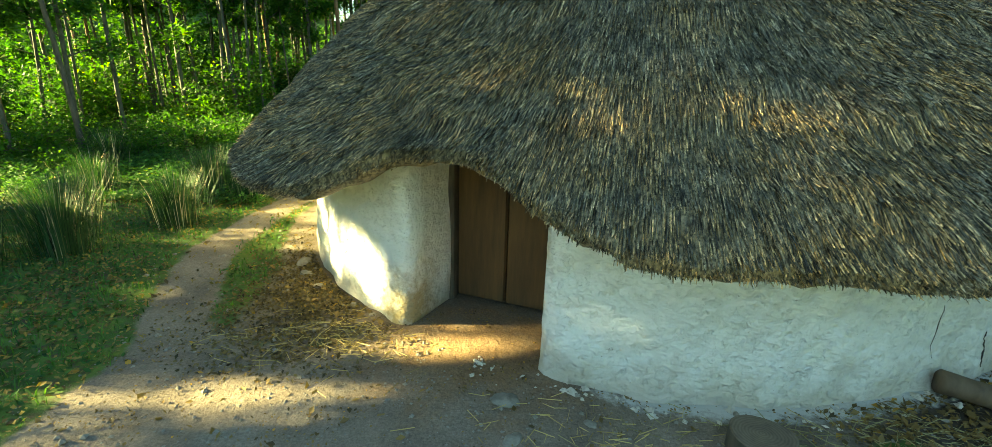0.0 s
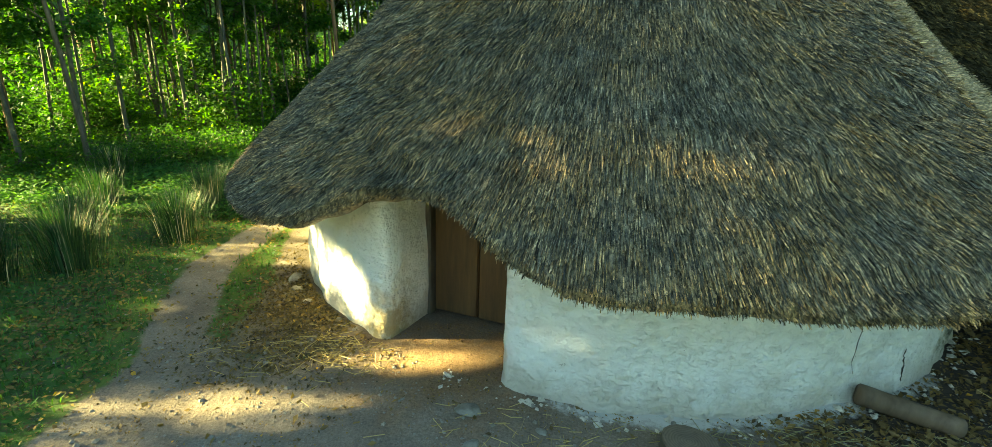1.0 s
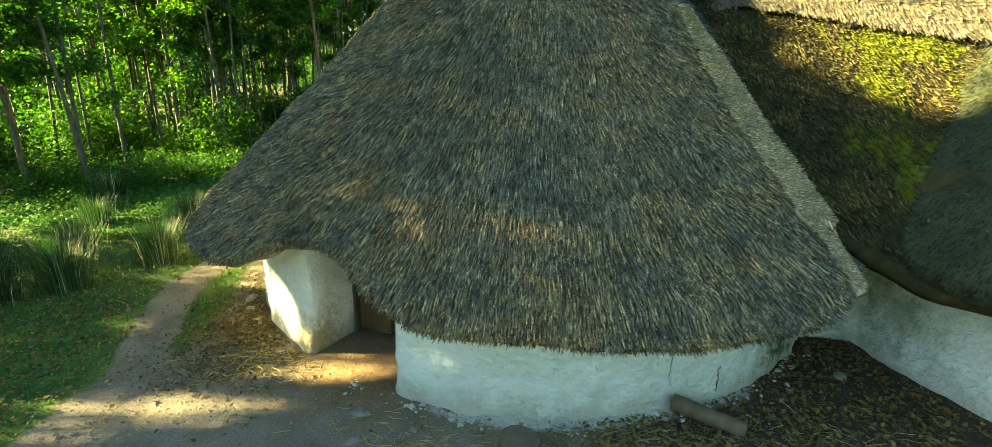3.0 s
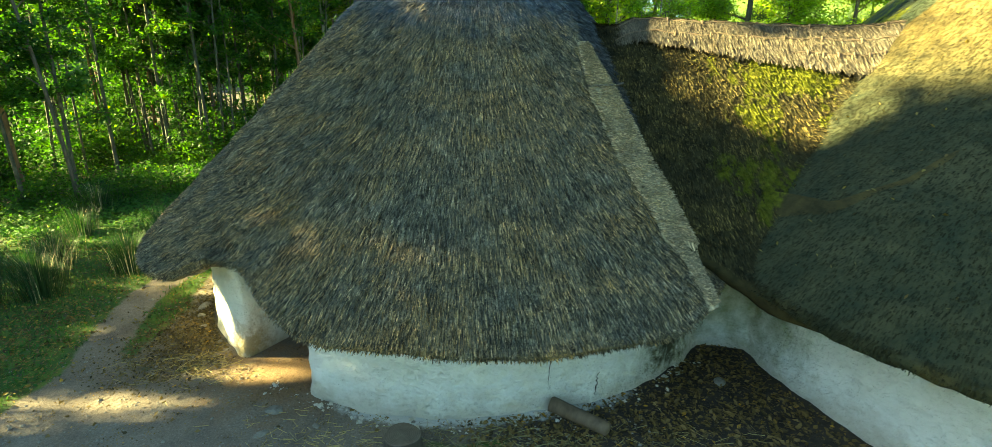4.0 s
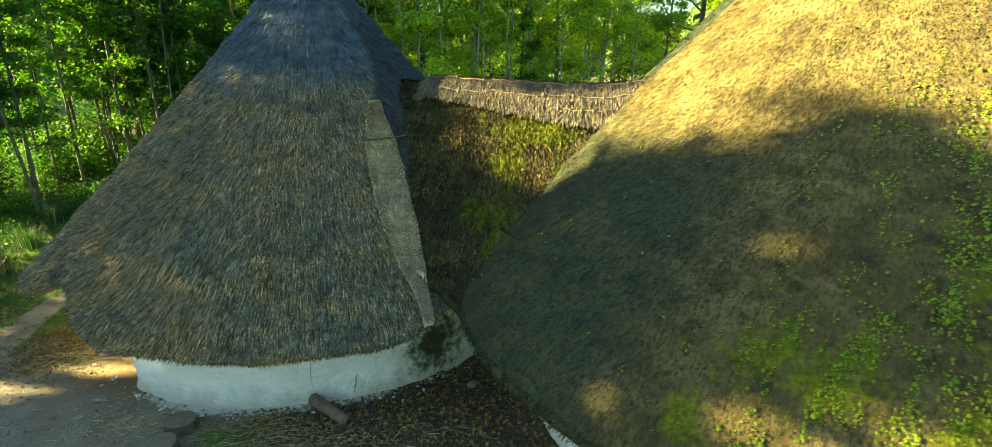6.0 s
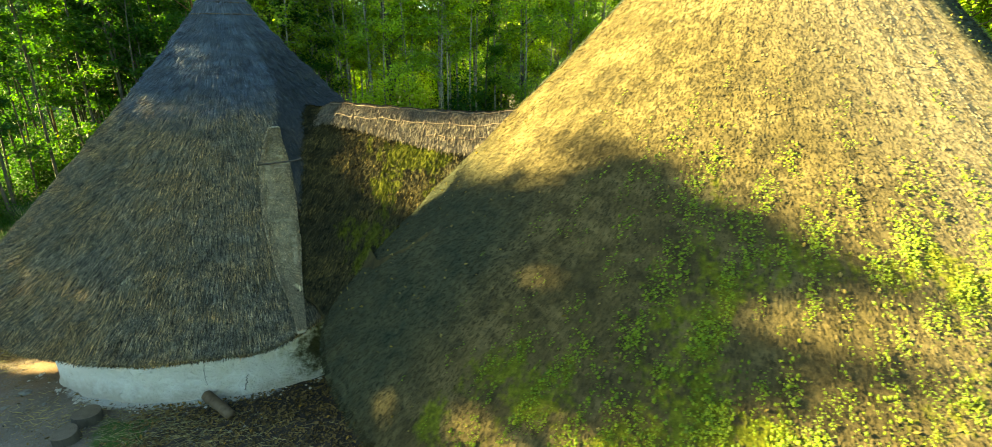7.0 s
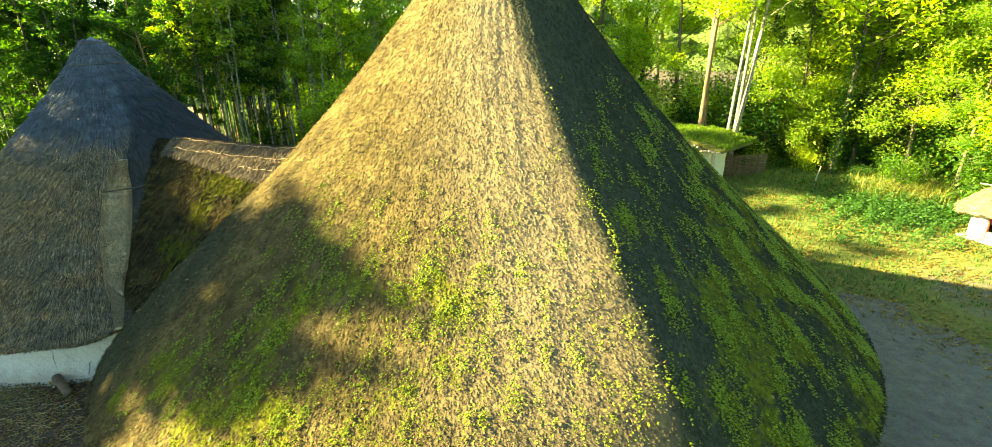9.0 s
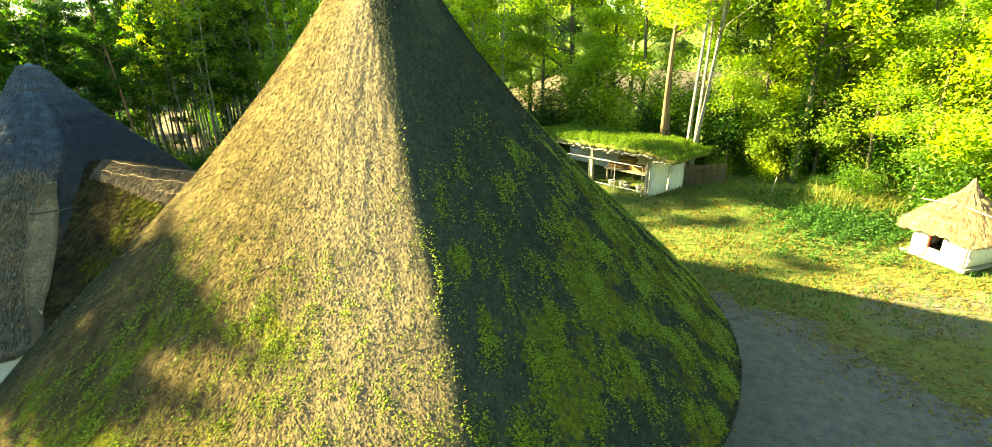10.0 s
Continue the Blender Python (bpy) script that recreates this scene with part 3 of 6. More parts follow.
small_house = empty("roundhouse", label="small thatched roundhouse with thick limewashed clay walls", category="roundhouse", group="joined roundhouses")
big_house = empty("roundhouse", label="large thatched roundhouse with a mossy conical roof", category="roundhouse", group="joined roundhouses")
part("wall", ring_wall(SMALL, 4.86, 3.4, 2.1, -110.9, 232.4, 2.0, 420, 32, True, 5.0), small_house, "cracked white limewashed clay wall")
part("wall", ring_wall(BIG, 6.62, 5.2, 2.4, -180, 180, 7.0, 420, 26, False), big_house, "white limewashed clay wall")

v, f = roof_shell(small_centre, small_z, eave_small, 11, 0.022, 1.0)
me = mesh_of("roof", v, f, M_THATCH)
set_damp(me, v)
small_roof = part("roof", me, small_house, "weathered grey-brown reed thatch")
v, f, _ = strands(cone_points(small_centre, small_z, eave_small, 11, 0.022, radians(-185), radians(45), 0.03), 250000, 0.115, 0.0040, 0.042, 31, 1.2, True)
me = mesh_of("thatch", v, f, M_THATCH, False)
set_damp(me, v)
tagged(part("thatch", me, small_roof, "combed grey reed stems"), kind="stuff")

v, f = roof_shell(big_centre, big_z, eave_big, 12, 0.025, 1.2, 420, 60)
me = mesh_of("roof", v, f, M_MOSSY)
set_moss(me, moss_big(v[:, 0], v[:, 1]), pale_big(v[:, 0], v[:, 1]), shade_big(v[:, 0], v[:, 1]))
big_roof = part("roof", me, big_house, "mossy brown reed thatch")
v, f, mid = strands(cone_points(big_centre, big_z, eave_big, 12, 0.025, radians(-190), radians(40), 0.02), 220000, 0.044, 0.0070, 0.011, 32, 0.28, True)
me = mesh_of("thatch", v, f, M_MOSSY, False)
set_moss(me, moss_big(v[:, 0], v[:, 1]), pale_big(v[:, 0], v[:, 1]), shade_big(v[:, 0], v[:, 1]))
tagged(part("thatch", me, big_roof, "stubby brown reed ends with moss"), kind="stuff")


def fringe(centre, zf, eave, seed, size, az0, az1):
    """Ragged reed ends hanging at the eave."""
    def make(n, r):
        az = r.uniform(az0, az1, n)
        re = eave(az) + 0.02 - np.abs(r.normal(0, 0.11, n))
        z0 = zf(eave(az)) + ruts(az, re, seed, size) + 0.03 - r.uniform(0.0, 0.15, n)
        out, fall = r.uniform(0.25, 0.7, n), r.uniform(0.6, 1.2, n)
        def at(s):
            q, z = re + s * out, z0 - s * fall
            return np.stack([centre(z)[0] + q * np.cos(az), centre(z)[1] + q * np.sin(az), z], -1)
        return at, np.stack([np.cos(az), np.sin(az), 0.4 + 0 * az], -1), np.stack([-np.sin(az), np.cos(az), 0 * az], -1)
    return make


v, f, _ = strands(fringe(small_centre, small_z, eave_small, 11, 0.022, radians(-185), radians(5)), 52000, 0.032, 0.0045, 0.03, 37, 1.3)
tagged(part("eave_fringe", mesh_of("eave_fringe", v, f, M_THATCH, False), small_roof, "ragged reed ends at the eave"), kind="stuff")
v, f, _ = strands(fringe(big_centre, big_z, eave_big, 12, 0.025, radians(-190), radians(40)), 30000, 0.045, 0.006, 0.03, 38, 1.3)
me = mesh_of("eave_fringe", v, f, M_MOSSY, False)
set_moss(me, 0.4 * moss_big(v[:, 0], v[:, 1]), 0 * v[:, 0], shade_big(v[:, 0], v[:, 1]))
tagged(part("eave_fringe", me, big_roof, "ragged mossy reed ends at the eave"), kind="stuff")


# the roof that joins the two
def saddle(x):
    """The passage ridge: its line in plan, and the height of its straw."""
    return 7.52 - 0.135 * (x - 4.8), np.interp(x, [3.0, 4.7, 5.5, 7.0, 8.2, 8.8, 9.4], [5.14, 5.10, 5.08, 5.02, 5.0, 5.05, 5.16])


def link_z(x, y):
    line, top = saddle(x)
    tent = top - 0.12 - 1.0 * (np.sqrt((y - line) ** 2 + 0.04) - 0.2)
    bx, by = big_centre(tent)
    big = big_z(np.hypot(x - bx, y - by))
    k = 0.55
    h = np.clip(0.5 + 0.5 * (tent - big) / k, 0, 1)
    return big * (1 - h) + tent * h + k * h * (1 - h) * 0.55 - 0.25 * (1 - h) ** 2 - 0.45 * smooth01((x - 7.9) / 1.3)


def link_eave(x):
    return np.interp(x, [3.2, 4.5, 4.6, 5.3, 5.75, 6.1, 6.5, 7.0, 7.6], [6.6, 5.3, 4.9, 4.42, 4.28, 4.0, 3.3, 2.45, 2.2])


def link_shell():
    xs = np.linspace(3.2, 9.6, 84)
    rows = []
    for u in np.linspace(1.0, 0.0, 60):
        ye = link_eave(xs)
        y = ye + (9.4 - ye) * u
        rows.append((y, link_z(xs, y) + 0.02 * wobble(xs, y, 41, 1.2)))
    ye = link_eave(xs)
    ze = link_z(xs, ye)
    for dy, dz in ((-0.03, -0.08), (0.0, -0.17), (0.15, -0.22), (0.5, 0.0), (1.8, 1.0)):
        rows.append((ye + dy, ze + dz))
    v = np.concatenate([np.stack([xs, y, z], -1) for y, z in rows])
    i = np.arange(len(v)).reshape(-1, len(xs))
    return v, np.stack([i[:-1, :-1], i[1:, :-1], i[1:, 1:], i[:-1, 1:]], -1).reshape(-1, 4)


def moss_link(x, y):
    patch = 0.98 * np.exp(-((x - 7.1) / 1.5) ** 2) * smooth01((y - 3.6) / 2.0) + 0.35 * np.exp(-((x - 6.4) / 0.5) ** 2 - ((y - 4.8) / 0.7) ** 2)
    return np.clip((patch + 0.05) * (0.95 + 0.45 * wobble(x, y, 56, 1.0) + 0.25 * wobble(x, y, 58, 0.4)), 0, 1.1)


def link_points(n, r):
    x, u = r.uniform(3.6, 9.2, n), r.uniform(0, 0.62, n)
    ye = link_eave(x)
    y = ye + (9.4 - ye) * u
    def at(s):
        yy = np.maximum(y - 0.7 * s, ye - 0.05)
        return np.stack([x, yy, link_z(x, yy) + 0.02 * wobble(x, yy, 41, 1.2)], -1)
    return at, np.tile([0.0, -0.70, 0.72], (n, 1)), np.tile([1.0, 0.0, 0.0], (n, 1))


v, f = link_shell()
me = mesh_of("link_roof", v, f, M_DARKREED)
set_moss(me, moss_link(v[:, 0], v[:, 1]))
link_house = empty("roofed_passage", label="thatched passage joining the two roundhouses", category="passage")
link_roof = part("roof", me, link_house, "dark damp mossy thatch")
v, f, _ = strands(link_points, 60000, 0.07, 0.006, 0.035, 33, 1.0, True)
me = mesh_of("thatch", v, f, M_DARKREED, False)
set_moss(me, moss_link(v[:, 0], v[:, 1]))
tagged(part("thatch", me, link_roof, "damp reed ends"), kind="stuff")


def link_wall():
    """The curved wall under the passage roof."""
    pts = [(4.9, 4.6), (5.45, 5.12), (5.85, 5.5), (6.35, 5.62), (6.85, 5.52), (7.3, 5.2), (7.6, 4.7)]
    bm = bmesh.new()
    cols = []
    n = 40
    for k in range(n + 1):
        t = k / n * (len(pts) - 1)
        i = min(int(t), len(pts) - 2)
        t -= i
        a = Vector(pts[max(i - 1, 0)]), Vector(pts[i]), Vector(pts[i + 1]), Vector(pts[min(i + 2, len(pts) - 1)])
        p = 0.5 * (2 * a[1] + (a[2] - a[0]) * t + (2 * a[0] - 5 * a[1] + 4 * a[2] - a[3]) * t * t + (3 * a[1] - a[0] - 3 * a[2] + a[3]) * t ** 3)
        cols.append([[bm.verts.new((p.x + 0.03 * noise.noise((p.x * 2, z * 2, 4)), p.y + dy + 0.03 * noise.noise((p.x * 2, z * 2, 9)), z)) for z in np.linspace(-0.1, min(3.0, float(small_z(math.hypot(p.x - SMALL[0], p.y - SMALL[1]))) - 0.45 if p.x < 5.7 else 3.0, float(link_z(p.x, p.y)) - 0.35), 14)] for dy in (0, 0.5)])
    for a, b in zip(cols[:-1], cols[1:]):
        for s in (0, 1):
            for z in range(13):
                bm.faces.new([a[s][z], b[s][z], b[s][z + 1], a[s][z + 1]])
        bm.faces.new([a[0][-1], b[0][-1], b[1][-1], a[1][-1]])
    return bm_mesh("wall", bm, M_LIME, True)


part("wall", link_wall(), link_house, "white limewashed curved wall")


def cap_width(x):
    return np.interp(x, [4.6, 5.2, 6.5, 7.7, 9.2], [0.40, 0.48, 0.62, 0.78, 0.84])


def cap_at(x, dy, off=0.0):
    """A place on the ridge saddle, dy metres from its line."""
    line, top = saddle(x)
    z = top - 1.0 * (np.sqrt(dy * dy + 0.03) - 0.173) - 0.17 * smooth01((5.05 - x) / 0.45) + 0.012 * wobble(x, dy, 51, 0.5)
    return np.stack(np.broadcast_arrays(x, line + dy - 0.6 * off, z + 0.8 * off), -1)


def ridge_cap():
    """Rolled straw saddle along the passage ridge, with a ragged lower edge."""
    xs = np.linspace(4.58, 9.5, 150)
    r = np.random.default_rng(5)
    rag = 0.05 * r.normal(size=len(xs)) + 0.05 * wobble(xs, 0 * xs, 52, 0.4)
    rows = [cap_at(xs, -(cap_width(xs) + rag), -0.12)]
    for u in np.linspace(1.0, -0.75, 14):
        j = r.normal(0, 0.010, len(xs))
        rows.append(cap_at(xs, -u * (cap_width(xs) + (rag if u > 0.9 else 0)), j))
    v = np.concatenate(rows)
    i = np.arange(len(v)).reshape(-1, len(xs))
    return v, np.stack([i[:-1, :-1], i[:-1, 1:], i[1:, 1:], i[1:, :-1]], -1).reshape(-1, 4)


v, f = ridge_cap()
cap = part("ridge_cap", mesh_of("ridge_cap", v, f, M_RIDGE), link_house, "pale rolled straw ridge")


def cap_points(n, r):
    x, u = r.uniform(4.6, 9.45, n), r.uniform(-0.2, 1.0, n)
    dy = -u * cap_width(x)
    def at(s):
        return cap_at(x, dy - s * 0.7, 0.012)
    return at, np.tile([0.0, -0.7, 0.7], (n, 1)), np.tile([1.0, 0, 0], (n, 1))


v, f, _ = strands(cap_points, 22000, 0.12, 0.0045, 0.022, 34, 0.8, True)
tagged(part("straw", mesh_of("straw", v, f, M_RIDGE, False), cap, "pale straw ends"), kind="stuff")


def tube(pts, rad, sides=6):
    """Verts and quads of a tube along points with radii."""
    pts = [Vector(p) for p in pts]
    rad = [rad] * len(pts) if isinstance(rad, (int, float)) else rad
    vs, fs = [], []
    for k, p in enumerate(pts):
        d = (pts[min(k + 1, len(pts) - 1)] - pts[max(k - 1, 0)]).normalized()
        a = d.orthogonal().normalized() if abs(d.z) > 0.9 else d.cross(Vector((0, 0, 1))).normalized()
        b = d.cross(a)
        for s in range(sides):
            t = 6.28319 * s / sides
            vs.append(p + (a * math.cos(t) + b * math.sin(t)) * rad[k])
    for k in range(len(pts) - 1):
        for s in range(sides):
            fs.append((k * sides + s, k * sides + (s + 1) % sides, (k + 1) * sides + (s + 1) % sides, (k + 1) * sides + s))
    return [tuple(q) for q in vs], fs


for k, (d, x0, x1) in enumerate(((-0.11, 4.66, 9.3), (-0.37, 4.62, 9.3), (-0.60, 7.3, 9.1))):
    xs = np.linspace(x0, x1, 44)
    pts = cap_at(xs, d + 0.014 * np.sin(xs * 5 + k) + 0.008 * np.sin(xs * 13 + 2 * k), 0.03)
    vs, fs = tube([tuple(q) for q in pts], [0.010 + 0.003 * math.sin(q * 2.1 + k) for q in range(44)], 6)
    rod = part("rod", mesh_of("rod", vs, fs, M_LOG), link_house, "split hazel rod pinning the straw")
    for q in range(3 + k, 43, 5):
        c = Vector(pts[q])
        vs, fs = tube([c + Vector((0.012, 0.05, 0.02)), c + Vector((0, -0.01, 0.025)), c + Vector((-0.012, -0.05, -0.045))], [0.008, 0.012, 0.007], 5)
        part("spar", mesh_of("spar", vs, fs, M_LOG), rod, "twisted hazel staple")


STRIP_R = [2.68, 2.9, 3.3, 3.8, 4.2, 4.6, 4.95, 5.3, 5.75]
STRIP_LO = [-45.6, -48.9, -52.5, -53.9, -54.4, -53.9, -53.8, -52.7, -52.5]
STRIP_HI = [-41.2, -42.5, -43.0, -45.0, -46.6, -47.8, -49.2, -50.2, -51.2]


def strip_z(rr, az):
    x, y = SMALL[0] + rr * np.cos(az), SMALL[1] + rr * np.sin(az)
    return np.where(y > link_eave(x), np.maximum(small_z(rr), link_z(x, y)), small_z(rr)) + 0.068


# pale strip where the small roof meets the passage
def strip_mesh():
    n = 90
    rr = np.linspace(2.68, 5.74, n)
    rows = []
    r = np.random.default_rng(8)
    lo = np.interp(rr, STRIP_R, STRIP_LO) + r.normal(0, 0.22, n) + 0.5 * wobble(rr, 0 * rr, 53, 0.7)
    hi = np.interp(rr, STRIP_R, STRIP_HI) + r.normal(0, 0.12, n) + 0.25 * wobble(rr, 0 * rr, 54, 0.7)
    for u, off in ((0, -0.12), (0.03, 0.0), (0.2, 0.02), (0.4, 0.02), (0.6, 0.02), (0.8, 0.02), (0.97, 0.0), (1, -0.12)):
        az = np.radians(lo + (hi - lo) * u)
        off = off + 0.006 * r.normal(size=n)
        rows.append(np.stack([SMALL[0] + (rr + off * 0.7) * np.cos(az), SMALL[1] + (rr + off * 0.7) * np.sin(az), strip_z(rr, az) + off * 0.8], -1))
    v = np.concatenate(rows)
    i = np.arange(len(v)).reshape(-1, n)
    return mesh_of("valley_strip", v, np.stack([i[:-1, :-1], i[:-1, 1:], i[1:, 1:], i[1:, :-1]], -1).reshape(-1, 4), M_STRIP)


strip = part("valley_strip", strip_mesh(), small_house, "pale straw strip along the roof valley")


def strip_points(n, r):
    rr, u = r.uniform(2.7, 5.70, n), r.uniform(-0.06, 1.03, n)
    lo, hi = np.interp(rr, STRIP_R, STRIP_LO), np.interp(rr, STRIP_R, STRIP_HI)
    az = np.radians(lo + (hi - lo) * u)
    def at(s):
        q = rr + 0.6 * s
        return np.stack([SMALL[0] + q * np.cos(az), SMALL[1] + q * np.sin(az), strip_z(q, az) + 0.02], -1)
    return at, np.stack([0.68 * np.cos(az), 0.68 * np.sin(az), 0 * az + 0.73], -1), np.stack([-np.sin(az), np.cos(az), 0 * az], -1)


v, f, _ = strands(strip_points, 26000, 0.035, 0.006, 0.035, 39, 1.3, True)
tagged(part("straw", mesh_of("straw", v, f, M_STRIP, False), strip, "pale straw ends"), kind="stuff")
vs, fs = tube([(SMALL[0] + 3.31 * math.cos(radians(a)), SMALL[1] + 3.31 * math.sin(radians(a)), float(strip_z(3.31, np.array(radians(a)))) + 0.05) for a in (-53.5, -50, -47, -44, -41, -38.5)], 0.018, 6)
part("tie_rod", mesh_of("tie_rod", vs, fs, M_BARK), strip, "dark hazel tie")
for k, r0 in enumerate((0.30, 0.50, 0.68)):
    vs, fs = tube([(SMALL[0] + r0 * math.cos(t), SMALL[1] + r0 * math.sin(t), small_z(r0) + 0.035) for t in np.linspace(0, 6.3, 30)], 0.016, 5)
    part("binding", mesh_of("binding", vs, fs, M_BARK), small_house, "dark rope binding round the peak")


# double door
def plank(w, h, d, seed, bevel=0.006):
    bm = bmesh.new()
    bmesh.ops.create_cube(bm, size=1)
    bmesh.ops.scale(bm, vec=(w, d, h), verts=bm.verts)
    bmesh.ops.translate(bm, vec=(0, 0, h / 2), verts=bm.verts)
    bmesh.ops.bevel(bm, geom=bm.edges[:], offset=bevel, segments=1, affect="EDGES")
    return bm


ang = math.atan2(-0.26, 0.66)
door = empty("door_1", Matrix.Translation((0.12, 5.08, 0.0)) @ Matrix.Rotation(ang, 4, "Z"), label="brown double door of old wide boards, closed", category="door", kind="structure")
for s in (-1, 1):
    leaf = part("leaf", bm_mesh("leaf", plank(0.555, 1.72, 0.03, 1), M_DOOR), door)
    leaf.matrix_local = Matrix.Translation((s * 0.285, 0.03, 0.03))
    for k, (x, w) in enumerate(((-0.002, 0.54),)):
        pl = part("board", bm_mesh("board", plank(w, 1.71, 0.035, 2), M_DOOR), leaf)
        pl.matrix_local = Matrix.Translation((-s * x, -0.022, 0.004 + 0.004 * k))
for s in (-1, 1):
    post = part("post", bm_mesh("post", plank(0.13, 1.95, 0.16, 3, 0.015), M_BARK), door, "dark oak door post")
    post.matrix_local = Matrix.Translation((s * 0.64, -0.02, -0.02))
lint = part("lintel", bm_mesh("lintel", plank(1.7, 0.16, 0.2, 4, 0.015), M_BARK), door, "dark oak lintel")
lint.matrix_local = Matrix.Translation((0, 0, 1.80))


# ---- woodland ----
def leaf_quads(centres, size, r, flat=0.5):
    """Small folded leaves round given centres."""
    n = len(centres)
    a, tilt = r.uniform(0, 6.283, n), r.normal(0, flat, n)
    ux = np.stack([np.cos(a) * np.cos(tilt), np.sin(a) * np.cos(tilt), np.sin(tilt)], -1)
    nz = r.normal(0, flat, (n, 3)) + [0, 0, 1]
    uy = np.cross(nz, ux)
    uy /= np.linalg.norm(uy, axis=1)[:, None] + 1e-9
    s = (size * r.uniform(0.6, 1.4, n))[:, None]
    c = np.asarray(centres)
    v = np.stack([c - ux * s, c + uy * s * 0.55, c + ux * s - [0, 0, 0.3] * s, c - uy * s * 0.55], 1)
    return v.reshape(-1, 3), np.arange(4 * n).reshape(-1, 4)


def leaf_tris(centres, size, r, flat=0.5):
    """Small pointed leaves of one facet each, for crowns."""
    v, _ = leaf_quads(centres, size, r, flat)
    v = v.reshape(-1, 4, 3)
    n = len(v)
    mid = (v[:, 1] + v[:, 3]) / 2 - v[:, 0]
    w = np.stack([v[:, 2], v[:, 1] - 0.5 * mid, v[:, 3] - 0.5 * mid], 1)
    return w.reshape(-1, 3), np.arange(3 * n).reshape(-1, 3)


# y, z and half-widths, on an upright plane at x = -13
OPEN_SKY = [(4.1, 5.0, 0.5, 0.36), (4.75, 4.75, 0.3, 0.4), (2.30, 4.1, 0.075, 0.45), (2.56, 4.12, 0.13, 0.6), (2.06, 4.0, 0.05, 0.4), (2.83, 4.25, 0.09, 0.4), (3.16, 4.85, 0.14, 0.4),
            (9.2, 2.5, 1.1, 0.4), (12.6, 1.6, 1.2, 0.5), (5.1, 10.75, 0.32, 0.25), (-0.84, 14.0, 0.2, 0.55), (-1.6, 12.8, 0.2, 0.35),
            (0.45, 14.9, 1.9, 0.45), (-2.45, 13.4, 0.7, 1.6), (3.7, 13.5, 2.0, 1.35), (4.9, 12.2, 1.3, 0.85), (4.2, 11.7, 1.1, 0.8)]
THIN_LEAF = [(2.45, 7.6, 0.06, 0.25), (2.28, 8.1, 0.08, 0.3), (2.1, 8.0, 0.05, 0.25), (1.85, 7.6, 0.07, 0.3), (1.62, 7.5, 0.08, 0.3), (3.35, 6.6, 0.12, 0.1), (5.4, 9.9, 0.2, 0.18),
             (4.6, 3.5, 0.4, 0.15), (5.8, 3.4, 0.35, 0.2), (0.34, 12.5, 0.24, 0.16), (-0.1, 11.9, 0.2, 0.16), (1.28, 11.7, 0.15, 0.22), (-0.7, 11.0, 0.26, 0.2),
             (0.42, 13.6, 0.16, 0.12), (2.3, 12.1, 0.18, 0.14), (0.1, 11.3, 0.16, 0.12), (-0.1, 10.35, 0.28, 0.2), (-0.3, 10.8, 0.16, 0.2), (0.45, 10.8, 0.14, 0.1)]


def closed_crown(c):
    """Which leaves stay: unseen western crowns, opened and thinned to let low sun through."""
    k = (-13.0 - c[:, 0]) / sun_dir.x
    y, z = c[:, 1] + k * sun_dir.y, c[:, 2] + k * sun_dir.z
    rim = 1 + 0.7 * wobble(y, z, 55, 0.3) + 0.25 * wobble(y, z, 57, 0.12)
    few = np.random.default_rng(58).uniform(size=len(c)) < 0.15
    stay = np.ones(len(c), bool)
    for gaps, kept in ((OPEN_SKY, False), (THIN_LEAF, few)):
        for a, b, ra, rb in gaps:
            stay &= (((y - a) / ra) ** 2 + ((z - b) / rb) ** 2 > rim) | kept
    return stay


